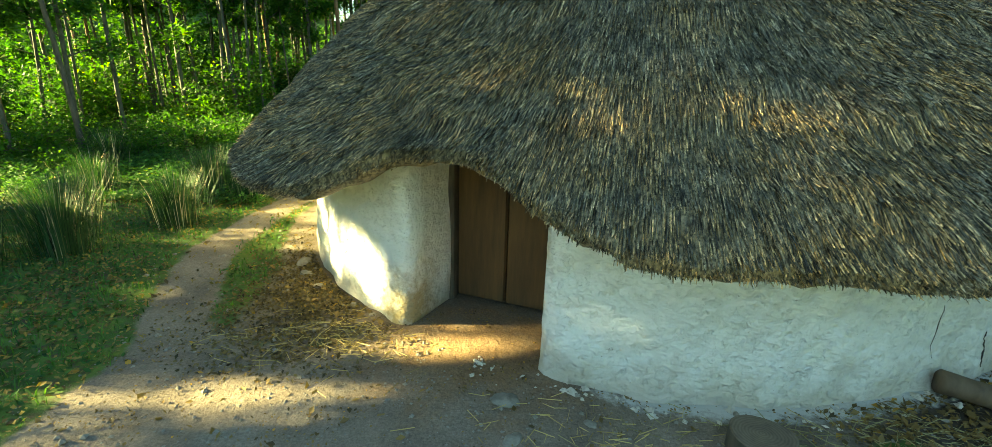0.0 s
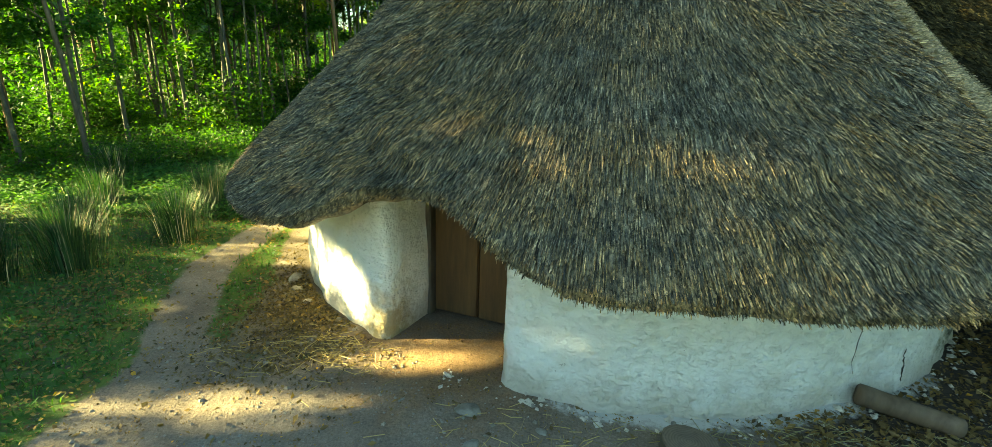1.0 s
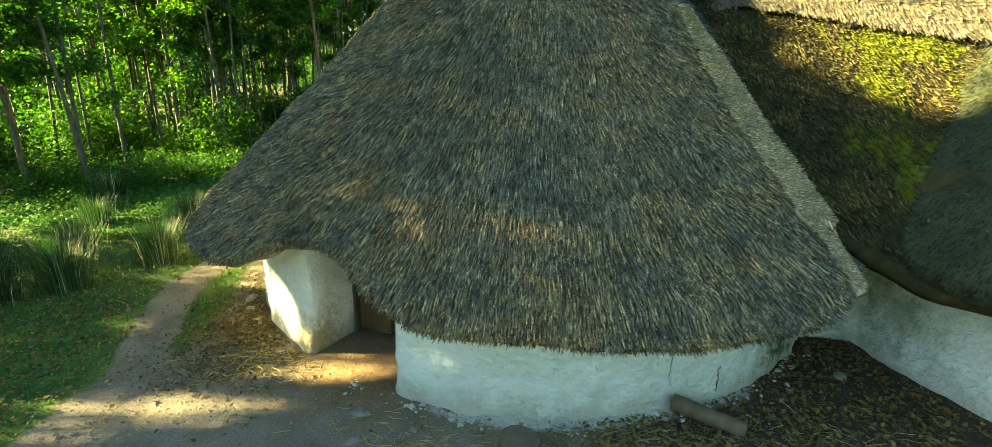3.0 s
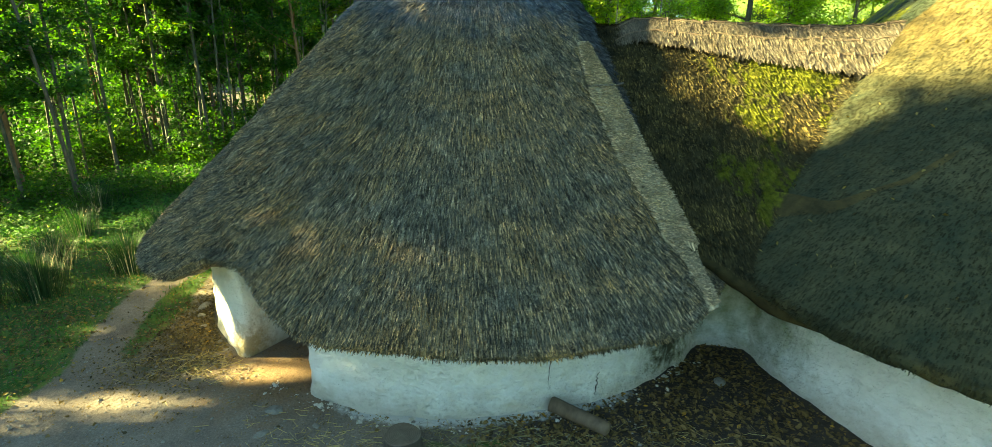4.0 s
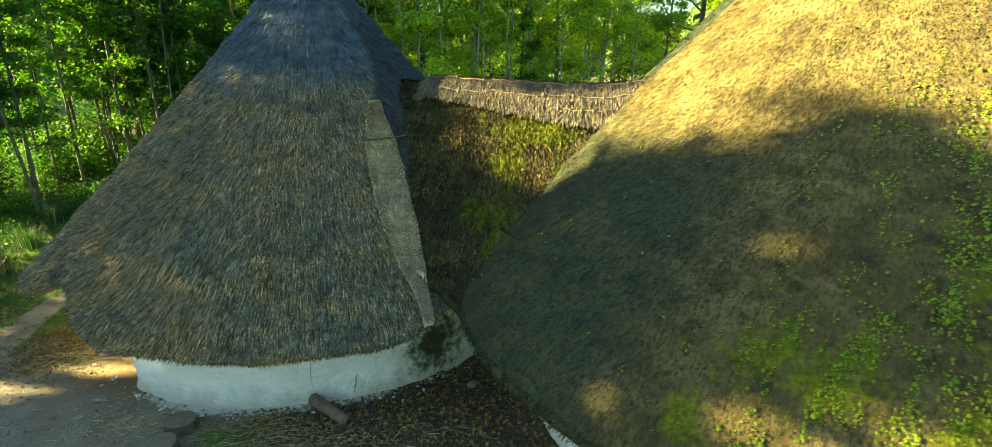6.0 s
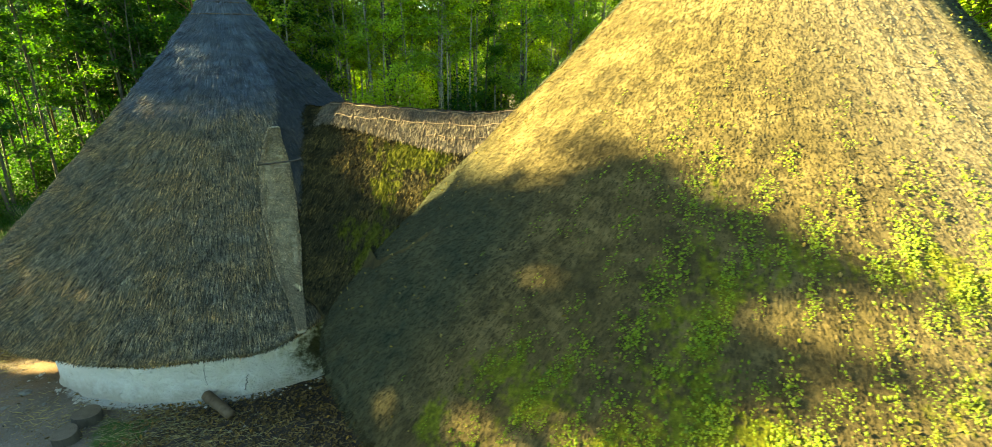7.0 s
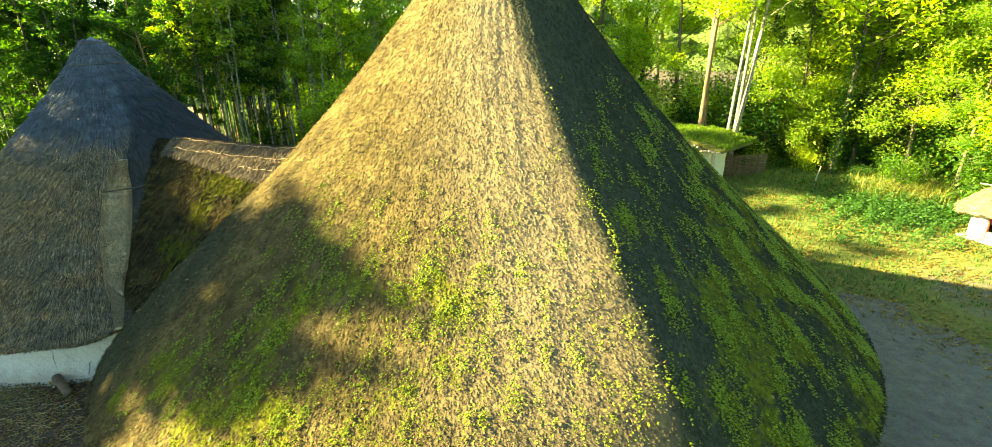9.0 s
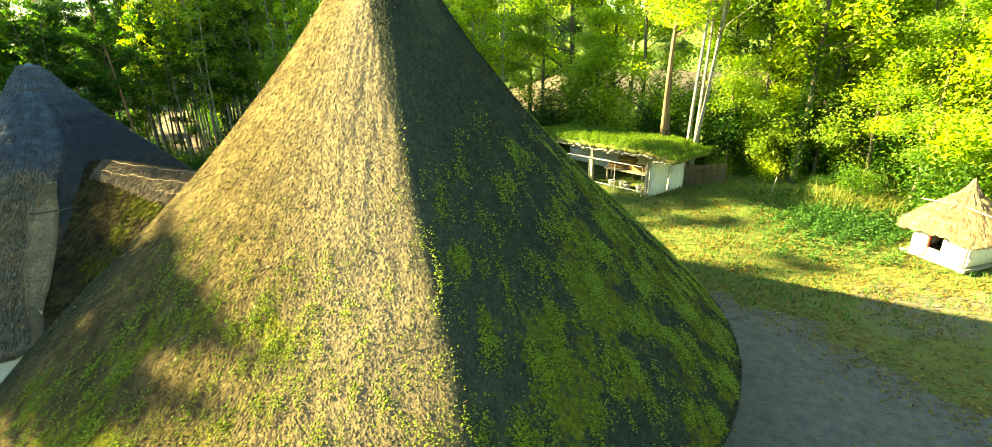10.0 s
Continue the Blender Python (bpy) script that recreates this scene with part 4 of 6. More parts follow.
def tree(seed, tall, girth, crown_from, spread, leaves, bark, leafm, size, lean=0.04, stems=1, label="", group="woodland trees", twigs=True, place=None):
    """A tapered bent trunk with limbs, and a crown of leaf sprays on them."""
    r = np.random.default_rng(seed)
    root = empty("tree", label=label, category="tree", group=group)
    tv, tf, tips = [], [], []
    def add(pts, rad, sides):
        vs, fs = tube(pts, rad, sides)
        o = len(tv)
        tv.extend(vs)
        tf.extend([tuple(i + o for i in q) for q in fs])
    for st in range(stems):
        off = r.normal(0, 0.28, 2) if stems > 1 else np.zeros(2)
        ln = r.normal(0, lean * (2 if stems > 1 else 1), 2)
        trunk, k = [], 12
        for i in range(k + 1):
            t = i / k
            trunk.append(Vector((off[0] + ln[0] * tall * t + 0.12 * math.sin(t * 5 + seed + 2.3 * st), off[1] + ln[1] * tall * t + 0.12 * math.sin(t * 4 + seed * 2 + 1.7 * st), tall * t - 0.15)))
        rad = [girth * (1.35 if i == 0 else 1) * (1 - 0.85 * i / k) + 0.012 for i in range(k + 1)]
        add(trunk, rad, 9)
        limbs = int(16 / stems) + 4
        for j in range(limbs):
            t = crown_from + (0.98 - crown_from) * (j + r.uniform(0, 1)) / limbs
            i = min(int(t * k), k - 1)
            p = trunk[i].lerp(trunk[i + 1], t * k - i)
            a = r.uniform(0, 6.283)
            reach = spread * (1.15 - 0.75 * (t - crown_from) / (1.0 - crown_from)) * r.uniform(0.55, 1.1)
            d = Vector((math.cos(a), math.sin(a), r.uniform(0.15, 0.8)))
            pts = [p, p + d * reach * 0.5 + Vector((0, 0, 0.1)), p + d * reach + Vector((0, 0, r.uniform(-0.2, 0.2) * reach))]
            g = girth * (1 - 0.8 * t) * 0.4
            add(pts, [g + 0.008, g * 0.6 + 0.006, 0.006], 5)
            tips += [pts[1].lerp(pts[2], q) for q in (0.0, 0.35, 0.7, 1.0)]
            if twigs:
                for _ in range(2):
                    q = pts[1].lerp(pts[2], r.uniform(0, 0.8))
                    e = q + Vector((r.normal(), r.normal(), r.normal() * 0.5 + 0.2)).normalized() * reach * 0.4
                    add([q, e], [g * 0.35 + 0.004, 0.004], 4)
                    tips += [q.lerp(e, 0.6), e]
    part("trunk", mesh_of("trunk", tv, tf, bark), root)
    tips = np.array([tuple(p) for p in tips])
    pick = r.integers(0, len(tips), leaves)
    c = tips[pick] + r.normal(0, 1, (leaves, 3)) * np.array([0.30, 0.30, 0.20]) * spread * 0.42
    if place:
        base = np.array([place[0], place[1], float(height(*place))])
        c = c[closed_crown(c + base)]
        root.matrix_world = Matrix.Translation(base)
    v, f = leaf_tris(c, size * 1.12, r)
    part("crown", mesh_of("crown", v, f, leafm, False), root)
    return root


def bush(seed, wide, tall, leaves, leafm, size, label, group="undergrowth", place=None):
    r = np.random.default_rng(seed)
    root = empty("bush", label=label, category="bush", group=group)
    tv, tf, tips = [], [], []
    for j in range(14):
        a, reach = r.uniform(0, 6.283), wide * r.uniform(0.2, 1.0)
        top = Vector((math.cos(a) * reach, math.sin(a) * reach, tall * r.uniform(0.35, 1.0)))
        mid = Vector((top.x * 0.35, top.y * 0.35, top.z * 0.6))
        vs, fs = tube([(0.1 * math.cos(a), 0.1 * math.sin(a), -0.1), mid, top], [0.018, 0.012, 0.004], 4)
        o = len(tv)
        tv += vs
        tf += [tuple(i + o for i in q) for q in fs]
        tips += [mid, mid.lerp(top, 0.5), top]
    part("stem", mesh_of("stem", tv, tf, M_BARK), root)
    tips = np.array([tuple(p) for p in tips])
    c = tips[r.integers(0, len(tips), leaves)] + r.normal(0, 1, (leaves, 3)) * [0.25 * wide, 0.25 * wide, 0.16 * tall]
    c[:, 2] = np.abs(c[:, 2])
    if place:
        base = np.array([place[0], place[1], float(height(*place))])
        c = c[closed_crown(c + base)]
        root.matrix_world = Matrix.Translation(base)
    v, f = leaf_tris(c, size * 1.12, r)
    part("foliage", mesh_of("foliage", v, f, leafm, False), root)
    return root


def put(proto, x, y, turn, scale):
    return copy_thing_scaled(proto, x, y, turn, scale)


def copy_thing_scaled(proto, x, y, turn, s):
    """A copy standing on the ground, turned and scaled."""
    proto.scale = (s, s, s)
    ob = copy_thing(proto, Matrix.Translation((x, y, float(height(x, y)))) @ Matrix.Rotation(turn, 4, "Z"))
    return ob


SLIM = "slender woodland tree with a pale green crown"
protos = [
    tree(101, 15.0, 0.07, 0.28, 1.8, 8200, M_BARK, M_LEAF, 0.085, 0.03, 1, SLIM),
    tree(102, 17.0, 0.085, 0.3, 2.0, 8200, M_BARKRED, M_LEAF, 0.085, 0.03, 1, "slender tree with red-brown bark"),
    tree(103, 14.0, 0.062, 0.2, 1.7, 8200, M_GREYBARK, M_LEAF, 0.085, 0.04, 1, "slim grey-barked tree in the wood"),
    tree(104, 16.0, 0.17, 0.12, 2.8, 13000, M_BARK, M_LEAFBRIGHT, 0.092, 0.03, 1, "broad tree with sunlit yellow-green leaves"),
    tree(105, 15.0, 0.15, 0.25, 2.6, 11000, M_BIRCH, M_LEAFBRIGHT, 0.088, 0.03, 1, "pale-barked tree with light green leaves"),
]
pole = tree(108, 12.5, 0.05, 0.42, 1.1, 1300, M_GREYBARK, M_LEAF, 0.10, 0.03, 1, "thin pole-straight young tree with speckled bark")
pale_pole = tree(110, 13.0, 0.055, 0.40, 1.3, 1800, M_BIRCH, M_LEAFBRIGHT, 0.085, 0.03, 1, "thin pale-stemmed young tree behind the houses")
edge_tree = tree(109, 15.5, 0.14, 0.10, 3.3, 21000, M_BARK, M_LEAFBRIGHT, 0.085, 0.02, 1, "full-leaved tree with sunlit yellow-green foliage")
bushes = [
    bush(204, 1.9, 4.2, 4200, M_LEAFBRIGHT, 0.09, "tall sunlit sapling thicket at the wood edge"),
    bush(205, 1.7, 3.6, 3600, M_LEAF, 0.085, "tall green sapling thicket in the wood"),
    bush(201, 1.3, 1.7, 2600, M_LEAF, 0.055, "low dark green woodland shrub"),
    bush(202, 1.6, 2.4, 2800, M_LEAFBRIGHT, 0.065, "sunlit green hazel shrub with spreading stems"),
    bush(203, 1.2, 0.8, 2600, M_LEAF, 0.04, "low leafy bramble patch"),
]


def in_wood(x, y):
    """Whether a tree may stand there: beyond the clearing's edge."""
    if -8 < x < 6 and 18.4 < y < 22.8:
        return False
    if x < 2:
        return (x < -9.2 - 0.15 * (y - 11) and y > 9.5) or y > 19.5 + 0.25 * x
    if x < 5:
        return y > 20.0
    if x < 24:
        return y > 29.0
    return y > 25.5 or (x > 34 and y > 17)


r = np.random.default_rng(77)
spots = []
tries = 0
while len(spots) < 66 and tries < 9000:
    tries += 1
    x, y = r.uniform(-27, 46), r.uniform(9, 40)
    if not in_wood(x, y) or any((x - a) ** 2 + (y - b) ** 2 < 1.7 ** 2 for a, b in spots):
        continue
    if x < -9 and y > 19 and r.uniform() < 0.7:
        continue
    if y > 34 and r.uniform() < 0.4:
        continue
    spots.append((x, y))
for x, y in spots:
    # leaf colour carries the light: sunny kinds at the back, wood kinds westward
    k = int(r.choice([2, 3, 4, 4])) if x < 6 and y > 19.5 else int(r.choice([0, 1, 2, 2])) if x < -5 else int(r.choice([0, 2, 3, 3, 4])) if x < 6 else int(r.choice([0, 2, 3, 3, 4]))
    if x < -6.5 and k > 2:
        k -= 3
    put(protos[k], x, y, r.uniform(0, 6.28), r.uniform(0.7, 0.95) if x < 6 else r.uniform(0.8, 1.15))
# trees out of view west of the houses, placed to shade them
BROAD, HIGH = "broad full-crowned tree west of the houses", "tall bare-stemmed tree with a high crown"
for k, (x, y, q) in enumerate(((-13.0, -2.4, 0.90), (-14.5, 1.8, 1.05), (-14.2, 6.8, 1.2), (-13.4, 9.2, 1.05), (-17.5, 1.5, 0.72), (-15.2, 4.3, 0.66))):
    tree(600 + k, 12.0 * q, 0.13 * q, 0.38, 3.0 * q, 11000, M_BARK, M_LEAF, 0.17 * q, 0.02, 1, BROAD, place=(x, y))
for k, (x, y) in enumerate(((-16.5, 10.6),)):
    tree(660 + k, 10.5, 0.12, 0.2, 2.6, 9000, M_BARK, M_LEAF, 0.15, 0.02, 1, BROAD, place=(x, y))
for k, (x, y, q) in enumerate(((-13.0, 0.6, 0.95), (-15.0, 3.6, 0.74), (-13.4, 4.8, 0.72), (-16.2, 2.7, 0.95), (-13.4, -0.6, 0.83))):
    tree(620 + k, 14.6 * q, 0.13 * q, 0.76, (2.5 if k < 4 else 1.6) * q, 8500, M_BARK, M_LEAF, 0.17 * q, 0.01, 1, HIGH, place=(x, y))
tree(640, 14.15, 0.07, 0.6, 0.38, 3600, M_GREYBARK, M_LEAF, 0.12, 0.0, 1, "narrow spire-shaped tree west of the houses", place=(-13.0, -1.2))
for k, (x, y, tall, q) in enumerate(((-11.6, -0.8, 1, 1.0), (-12.4, 0.6, 0, 1.0), (-12.6, 5.4, 0, 1.0), (-11.8, 7.6, 0, 0.9), (-12.4, 2.4, 0, 1.0), (-12.0, 3.2, 1, 0.65), (-13.2, 4.4, 0, 1.22))):
    bush(650 + k, (1.9 if tall else 1.7) * q, (4.2 if tall else 3.6) * q, 3800, M_LEAF, 0.085 * q, "tall green sapling thicket west of the houses", place=(x, y))
# slender trunks along the edge of the western wood
for k, (x, y) in enumerate(((-9.4, 11.4), (-9.9, 11.9), (-11.8, 12.4), (-9.6, 16.0), (-8.6, 17.2), (-7.6, 17.8), (-6.6, 18.6), (-5.2, 18.0), (-12.6, 15.0), (-10.8, 17.4), (-4.0, 23.6), (-2.6, 24.0), (-13.5, 17.5), (-9.0, 20.0))):
    put(protos[(0, 2, 1, 2, 0)[k % 5]], x, y, k * 2.1, (0.60 if 16.5 < y < 20 else 0.74) + 0.06 * (k % 4))
spots_b = []
while len(spots_b) < 105:
    x, y = r.uniform(-24, 42), r.uniform(9, 34)
    if (in_wood(x + 1.2, y - 1.2) if x < 4 else in_wood(x, y) or in_wood(x - 0.6, y + 1.5)):
        spots_b.append((x, y))
for x, y in spots_b:
    # shrubs too: sunny-coloured behind the houses, dark-coloured in the west
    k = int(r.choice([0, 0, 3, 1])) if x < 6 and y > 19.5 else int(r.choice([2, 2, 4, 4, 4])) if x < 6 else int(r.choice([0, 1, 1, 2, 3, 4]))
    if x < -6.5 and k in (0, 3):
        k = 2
    put(bushes[k], x, y, r.uniform(0, 6.28), r.uniform(0.7, 1.3))
# young poles crowding the western wood
for k in range(46):
    x, y = -10.2 + 11.5 * (k / 46) + r.normal(0, 0.7), 13.2 + 8.0 * (k / 46) + r.uniform(-1.4, 3.5)
    if x - 1.2 > -7 and y < 21.8:
        y += 4.0
    put(pale_pole if y > 18.5 else pole, x - 1.2, y + 1.2, k * 1.3, r.uniform(0.75, 1.1) * (0.72 if 16.0 < y + 1.2 < 21 and x > -9.5 else 1))
for k in range(34):
    x, y = -13.5 + 12.0 * (k / 34) + r.normal(0, 0.8), 13.5 + 8.0 * (k / 34) + r.uniform(-1.0, 4.0)
    put(bushes[(4, 2, 4)[k % 3]], x, y, k * 1.9, r.uniform(0.8, 1.3))
for k in range(30):
    x, y = -13.0 + 10.0 * (k / 30) + r.normal(0, 0.8), 15.0 + 6.5 * (k / 30) + r.uniform(-0.5, 5.0)
    put(pole, x, y, k * 2.2, r.uniform(0.65, 0.8))
# brambles in front of the western wood
for k, (x, y) in enumerate(((-9.0, 11.0), (-8.6, 12.2), (-9.6, 12.8), (-8.0, 13.4), (-8.4, 14.6), (-7.4, 15.4), (-7.8, 16.6), (-6.6, 16.9), (-5.8, 17.6), (-4.6, 17.2), (-3.6, 18.4), (-10.4, 11.6), (-2.4, 19.0))):
    put(bushes[4], x, y, k * 2.7, 0.7 + 0.12 * (k % 4))
# trees closing the gap behind the houses
for k, (x, y) in enumerate(((-5.2, 24.4), (-2.2, 25.2), (0.6, 24.2), (3.0, 25.6), (5.4, 26.0), (7.6, 27.4), (10.0, 28.4), (1.8, 28.0), (6.4, 29.4), (-3.6, 28.6))):
    put(protos[(3, 4, 3, 4, 2)[k % 5]], x, y, k * 1.7, 0.8 + 0.06 * (k % 4))
    put(bushes[(1, 2, 0)[k % 3]], x + 1.3, y - 0.8, k * 2.9, 0.9 + 0.08 * (k % 4))
for k, (x, y) in enumerate(((-7.3, 21.7), (-7.2, 23.9), (-5.9, 22.2), (-5.9, 25.2))):
    put(protos[k % 3], x, y, k * 2.3, 0.62)
# pale poles behind the houses
for k in range(64):
    x, y = -10.0 + 22.0 * (k / 64) + r.normal(0, 0.6), 21.6 + 6.0 * (k / 64) ** 2 + r.uniform(0, 4.5)
    put(pole if x < -6.5 else pale_pole, x, y, k * 1.9, r.uniform(0.75, 1.1))
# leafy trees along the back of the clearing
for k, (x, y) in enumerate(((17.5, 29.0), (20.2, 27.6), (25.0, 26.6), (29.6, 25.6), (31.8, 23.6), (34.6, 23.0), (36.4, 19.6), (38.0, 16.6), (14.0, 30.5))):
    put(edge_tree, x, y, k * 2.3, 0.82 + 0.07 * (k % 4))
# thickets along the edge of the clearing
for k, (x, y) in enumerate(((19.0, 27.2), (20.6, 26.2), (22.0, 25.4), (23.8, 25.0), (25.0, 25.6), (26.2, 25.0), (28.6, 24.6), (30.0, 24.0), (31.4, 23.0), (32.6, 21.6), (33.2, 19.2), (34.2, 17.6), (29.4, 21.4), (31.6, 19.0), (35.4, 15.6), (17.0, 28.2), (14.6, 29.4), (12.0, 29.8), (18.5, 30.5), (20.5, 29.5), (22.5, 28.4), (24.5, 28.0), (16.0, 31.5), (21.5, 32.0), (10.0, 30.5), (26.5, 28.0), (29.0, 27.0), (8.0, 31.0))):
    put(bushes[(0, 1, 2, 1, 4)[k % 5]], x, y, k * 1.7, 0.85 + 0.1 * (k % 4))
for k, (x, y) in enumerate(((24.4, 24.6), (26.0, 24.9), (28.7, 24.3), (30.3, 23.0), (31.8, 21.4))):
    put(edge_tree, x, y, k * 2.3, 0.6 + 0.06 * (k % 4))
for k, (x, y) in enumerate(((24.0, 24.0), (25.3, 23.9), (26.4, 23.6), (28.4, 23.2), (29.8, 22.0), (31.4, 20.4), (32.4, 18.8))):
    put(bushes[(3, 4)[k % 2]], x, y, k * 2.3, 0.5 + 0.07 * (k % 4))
# the pale multi-stemmed tree, the ivy-clad tree and the bright maple of the clearing
birch = tree(111, 15.0, 0.085, 0.45, 2.4, 4500, M_BIRCH, M_LEAFBRIGHT, 0.09, 0.024, 4, "pale-barked tree with four bare stems")
birch.matrix_world = pose(22.45, 23.3, float(height(22.45, 23.3)))
for k, (x, y, q) in enumerate(((20.95, 24.4, 1.0), (21.6, 24.9, 0.9))):
    alder = tree(115 + k, 13.0 * q, 0.15 * q, 0.56, 2.6, 7000, M_LOG, M_LEAFBRIGHT, 0.085, 0.05, 1, "brown-stemmed tree with sunlit crown behind the shelter")
    alder.matrix_world = pose(x, y, float(height(x, y)))
maple = tree(112, 9.0, 0.16, 0.10, 3.6, 19000, M_BARK, M_LEAFBRIGHT, 0.088, 0.02, 1, "spreading maple with bright yellow-green leaves")
maple.matrix_world = pose(34.0, 20.0, float(height(34.0, 20.0)))
ivy = tree(113, 15.0, 0.15, 0.35, 3.0, 6000, M_BARK, M_LEAFBRIGHT, 0.12, 0.01, 1, "tall tree with its trunk clad in ivy")
ivy.matrix_world = pose(27.4, 23.4, float(height(27.4, 23.4)))
r = np.random.default_rng(131)
t_, a_ = r.uniform(0, 1, 3000) ** 1.2 * 6.5, r.uniform(0, 6.283, 3000)
w_ = 0.16 + np.abs(r.normal(0, 0.10, 3000))
v, f = leaf_tris(np.stack([w_ * np.cos(a_), w_ * np.sin(a_), t_], -1), 0.06, r, 0.9)
part("ivy_leaves", mesh_of("ivy_leaves", v, f, M_LEAF, False), ivy, "dark glossy ivy on the trunk")
for p in protos + bushes + [pole, pale_pole, edge_tree]:
    for o in (*p.children_recursive, p):
        bpy.data.objects.remove(o)


# far woods closing the view
def far_woods():
    az = np.linspace(0, 2 * np.pi, 260, endpoint=False)
    zs = np.linspace(-1, 1, 18)
    v = []
    for z in zs:
        top = np.where(np.cos(az) < -0.2, 11.0, 14.0) + 2.5 * wobble(az * 9, az * 0, 61, 4.0) + 1.2 * wobble(az * 30, az * 0, 62, 4.0)
        hz = -1 + (z + 1) / 2 * top
        rad = 56 + 1.8 * wobble(az * 30, hz, 63, 3.5) + 2.5 * (z + 1)
        v.append(np.stack([8 + rad * np.cos(az), 8 + rad * np.sin(az), hz], -1))
    v = np.concatenate(v)
    i = np.arange(len(v)).reshape(-1, 260)
    j = np.roll(i, -1, axis=1)
    return mesh_of("backdrop", v, np.stack([i[:-1], i[1:], j[1:], j[:-1]], -1).reshape(-1, 4), M_FAR)


def far_material():
    m, n, l, b = mat("far_foliage")
    l.new(ramp(n, l, noise_node(n, l, 1.3, 8, 0.75), [(0.35, (0.03, 0.06, 0.015)), (0.5, (0.09, 0.16, 0.03)), (0.68, (0.22, 0.29, 0.05))]), b.inputs["Base Color"])
    b.inputs["Roughness"].default_value = 0.9
    bump(n, l, b, noise_node(n, l, 1.8, 6, 0.7), 1.0, 0.6)
    return m


M_FAR = far_material()
tagged(new("backdrop", far_woods()), "distant dense green woodland edge", "woodland", kind="structure")


# ---- ground cover ----
def scatter(n, x0, x1, y0, y1, keep, seed):
    """Points of a rectangle kept with the probability that keep gives."""
    r = np.random.default_rng(seed)
    x, y = r.uniform(x0, x1, n), r.uniform(y0, y1, n)
    m = r.uniform(size=n) < keep(x, y)
    return x[m], y[m], r


def off_houses(x, y):
    return ((np.hypot(x - SMALL[0], y - SMALL[1]) > 4.95) & (np.hypot(x - BIG[0], y - BIG[1]) > 6.75)).astype(float)


def stuff(name, v, f, material, label, category):
    return tagged(new(name, mesh_of(name, v, f, material, False)), label, category, kind="stuff")


def blades(x, y, tall, width, bend, r):
    """Grass blades of two quads, bent over."""
    n = len(x)
    a = r.uniform(0, 6.283, n)
    h = tall * r.uniform(0.5, 1.3, n)
    d = np.stack([np.cos(a), np.sin(a), 0 * a], -1)
    s = np.stack([-np.sin(a), np.cos(a), 0 * a], -1) * (width * r.uniform(0.6, 1.3, n))[:, None]
    p = np.stack([x, y, height(x, y) - 0.01], -1)
    b = (bend * r.uniform(0.2, 1.4, n) * h)[:, None]
    up = np.array([0, 0, 1.0])
    m = p + d * b * 0.3 + up * (h * 0.6)[:, None]
    t = p + d * b + up * h[:, None]
    v = np.stack([p - s, p + s, m - s * 0.8, m + s * 0.8, t - s * 0.15, t + s * 0.15], 1)
    k = np.arange(n)[:, None] * 6
    return v.reshape(-1, 3), np.concatenate([k + np.array([[0, 1, 3, 2]]), k + np.array([[2, 3, 5, 4]])])


def green_left(x, y):
    bare = np.exp(-((x + 2.0) / 0.9) ** 2 - ((y - 5.5) / 1.7) ** 2)
    return np.clip(1.05 - 1.15 * bare - 1.6 * dirtiness(x, y) + 0.35 * wobble(x, y, 71, 1.3), 0, 1) * off_houses(x, y)


x, y, r = scatter(34000, -13, -2.2, 1.5, 19, green_left, 81)
v, f = blades(x, y, 0.10, 0.006, 0.8, r)
stuff("grass", v, f, M_GRASS, "short uneven grass beside the path", "grass")
x, y, r = scatter(52000, -13, -2.2, 1.5, 20, lambda x, y: green_left(x, y) * np.clip(0.55 + 0.6 * wobble(x, y, 72, 2.2), 0, 1), 82)
v, f = leaf_quads(np.stack([x, y, height(x, y) + np.abs(r.normal(0.03, 0.04, len(x)))], -1), 0.032, r, 0.35)
stuff("clover", v, f, M_GRASS, "low clover and ground ivy leaves", "ground cover")
x, y, r = scatter(90000, -22, 3.0, 10.5, 25, lambda x, y: np.clip(wood_floor(x, y) * (0.75 + 0.4 * wobble(x, y, 80, 1.6)), 0, 1), 94)
v, f = leaf_quads(np.stack([x, y, height(x, y) + 0.04 + np.abs(r.normal(0.12, 0.16, len(x)))], -1), 0.06, r, 0.4)
stuff("herbs", v, f, M_LEAF, "dark green ivy and brambles carpeting the wood floor", "undergrowth")
x, y, r = scatter(70000, -12, -3.0, 8.5, 19, lambda x, y: green_left(x, y) * np.clip(0.5 + 0.8 * wobble(x, y, 77, 2.4), 0, 1), 91)
v, f = leaf_quads(np.stack([x, y, height(x, y) + 0.05 + np.abs(r.normal(0.05, 0.06, len(x)))], -1), 0.045, r, 0.3)
stuff("herbs", v, f, M_HERB, "knee-low bright green herbs between path and wood", "ground cover")
x, y, r = scatter(26000, 19, 40, 11, 27, lambda x, y: np.clip(1.0 - 1.3 * dirtiness(x, y) + 0.3 * wobble(x, y, 73, 1.6), 0, 1), 83)
v, f = blades(x, y, 0.15, 0.014, 0.8, r)
stuff("grass", v, f, M_GRASS, "sunlit grass of the clearing", "grass")


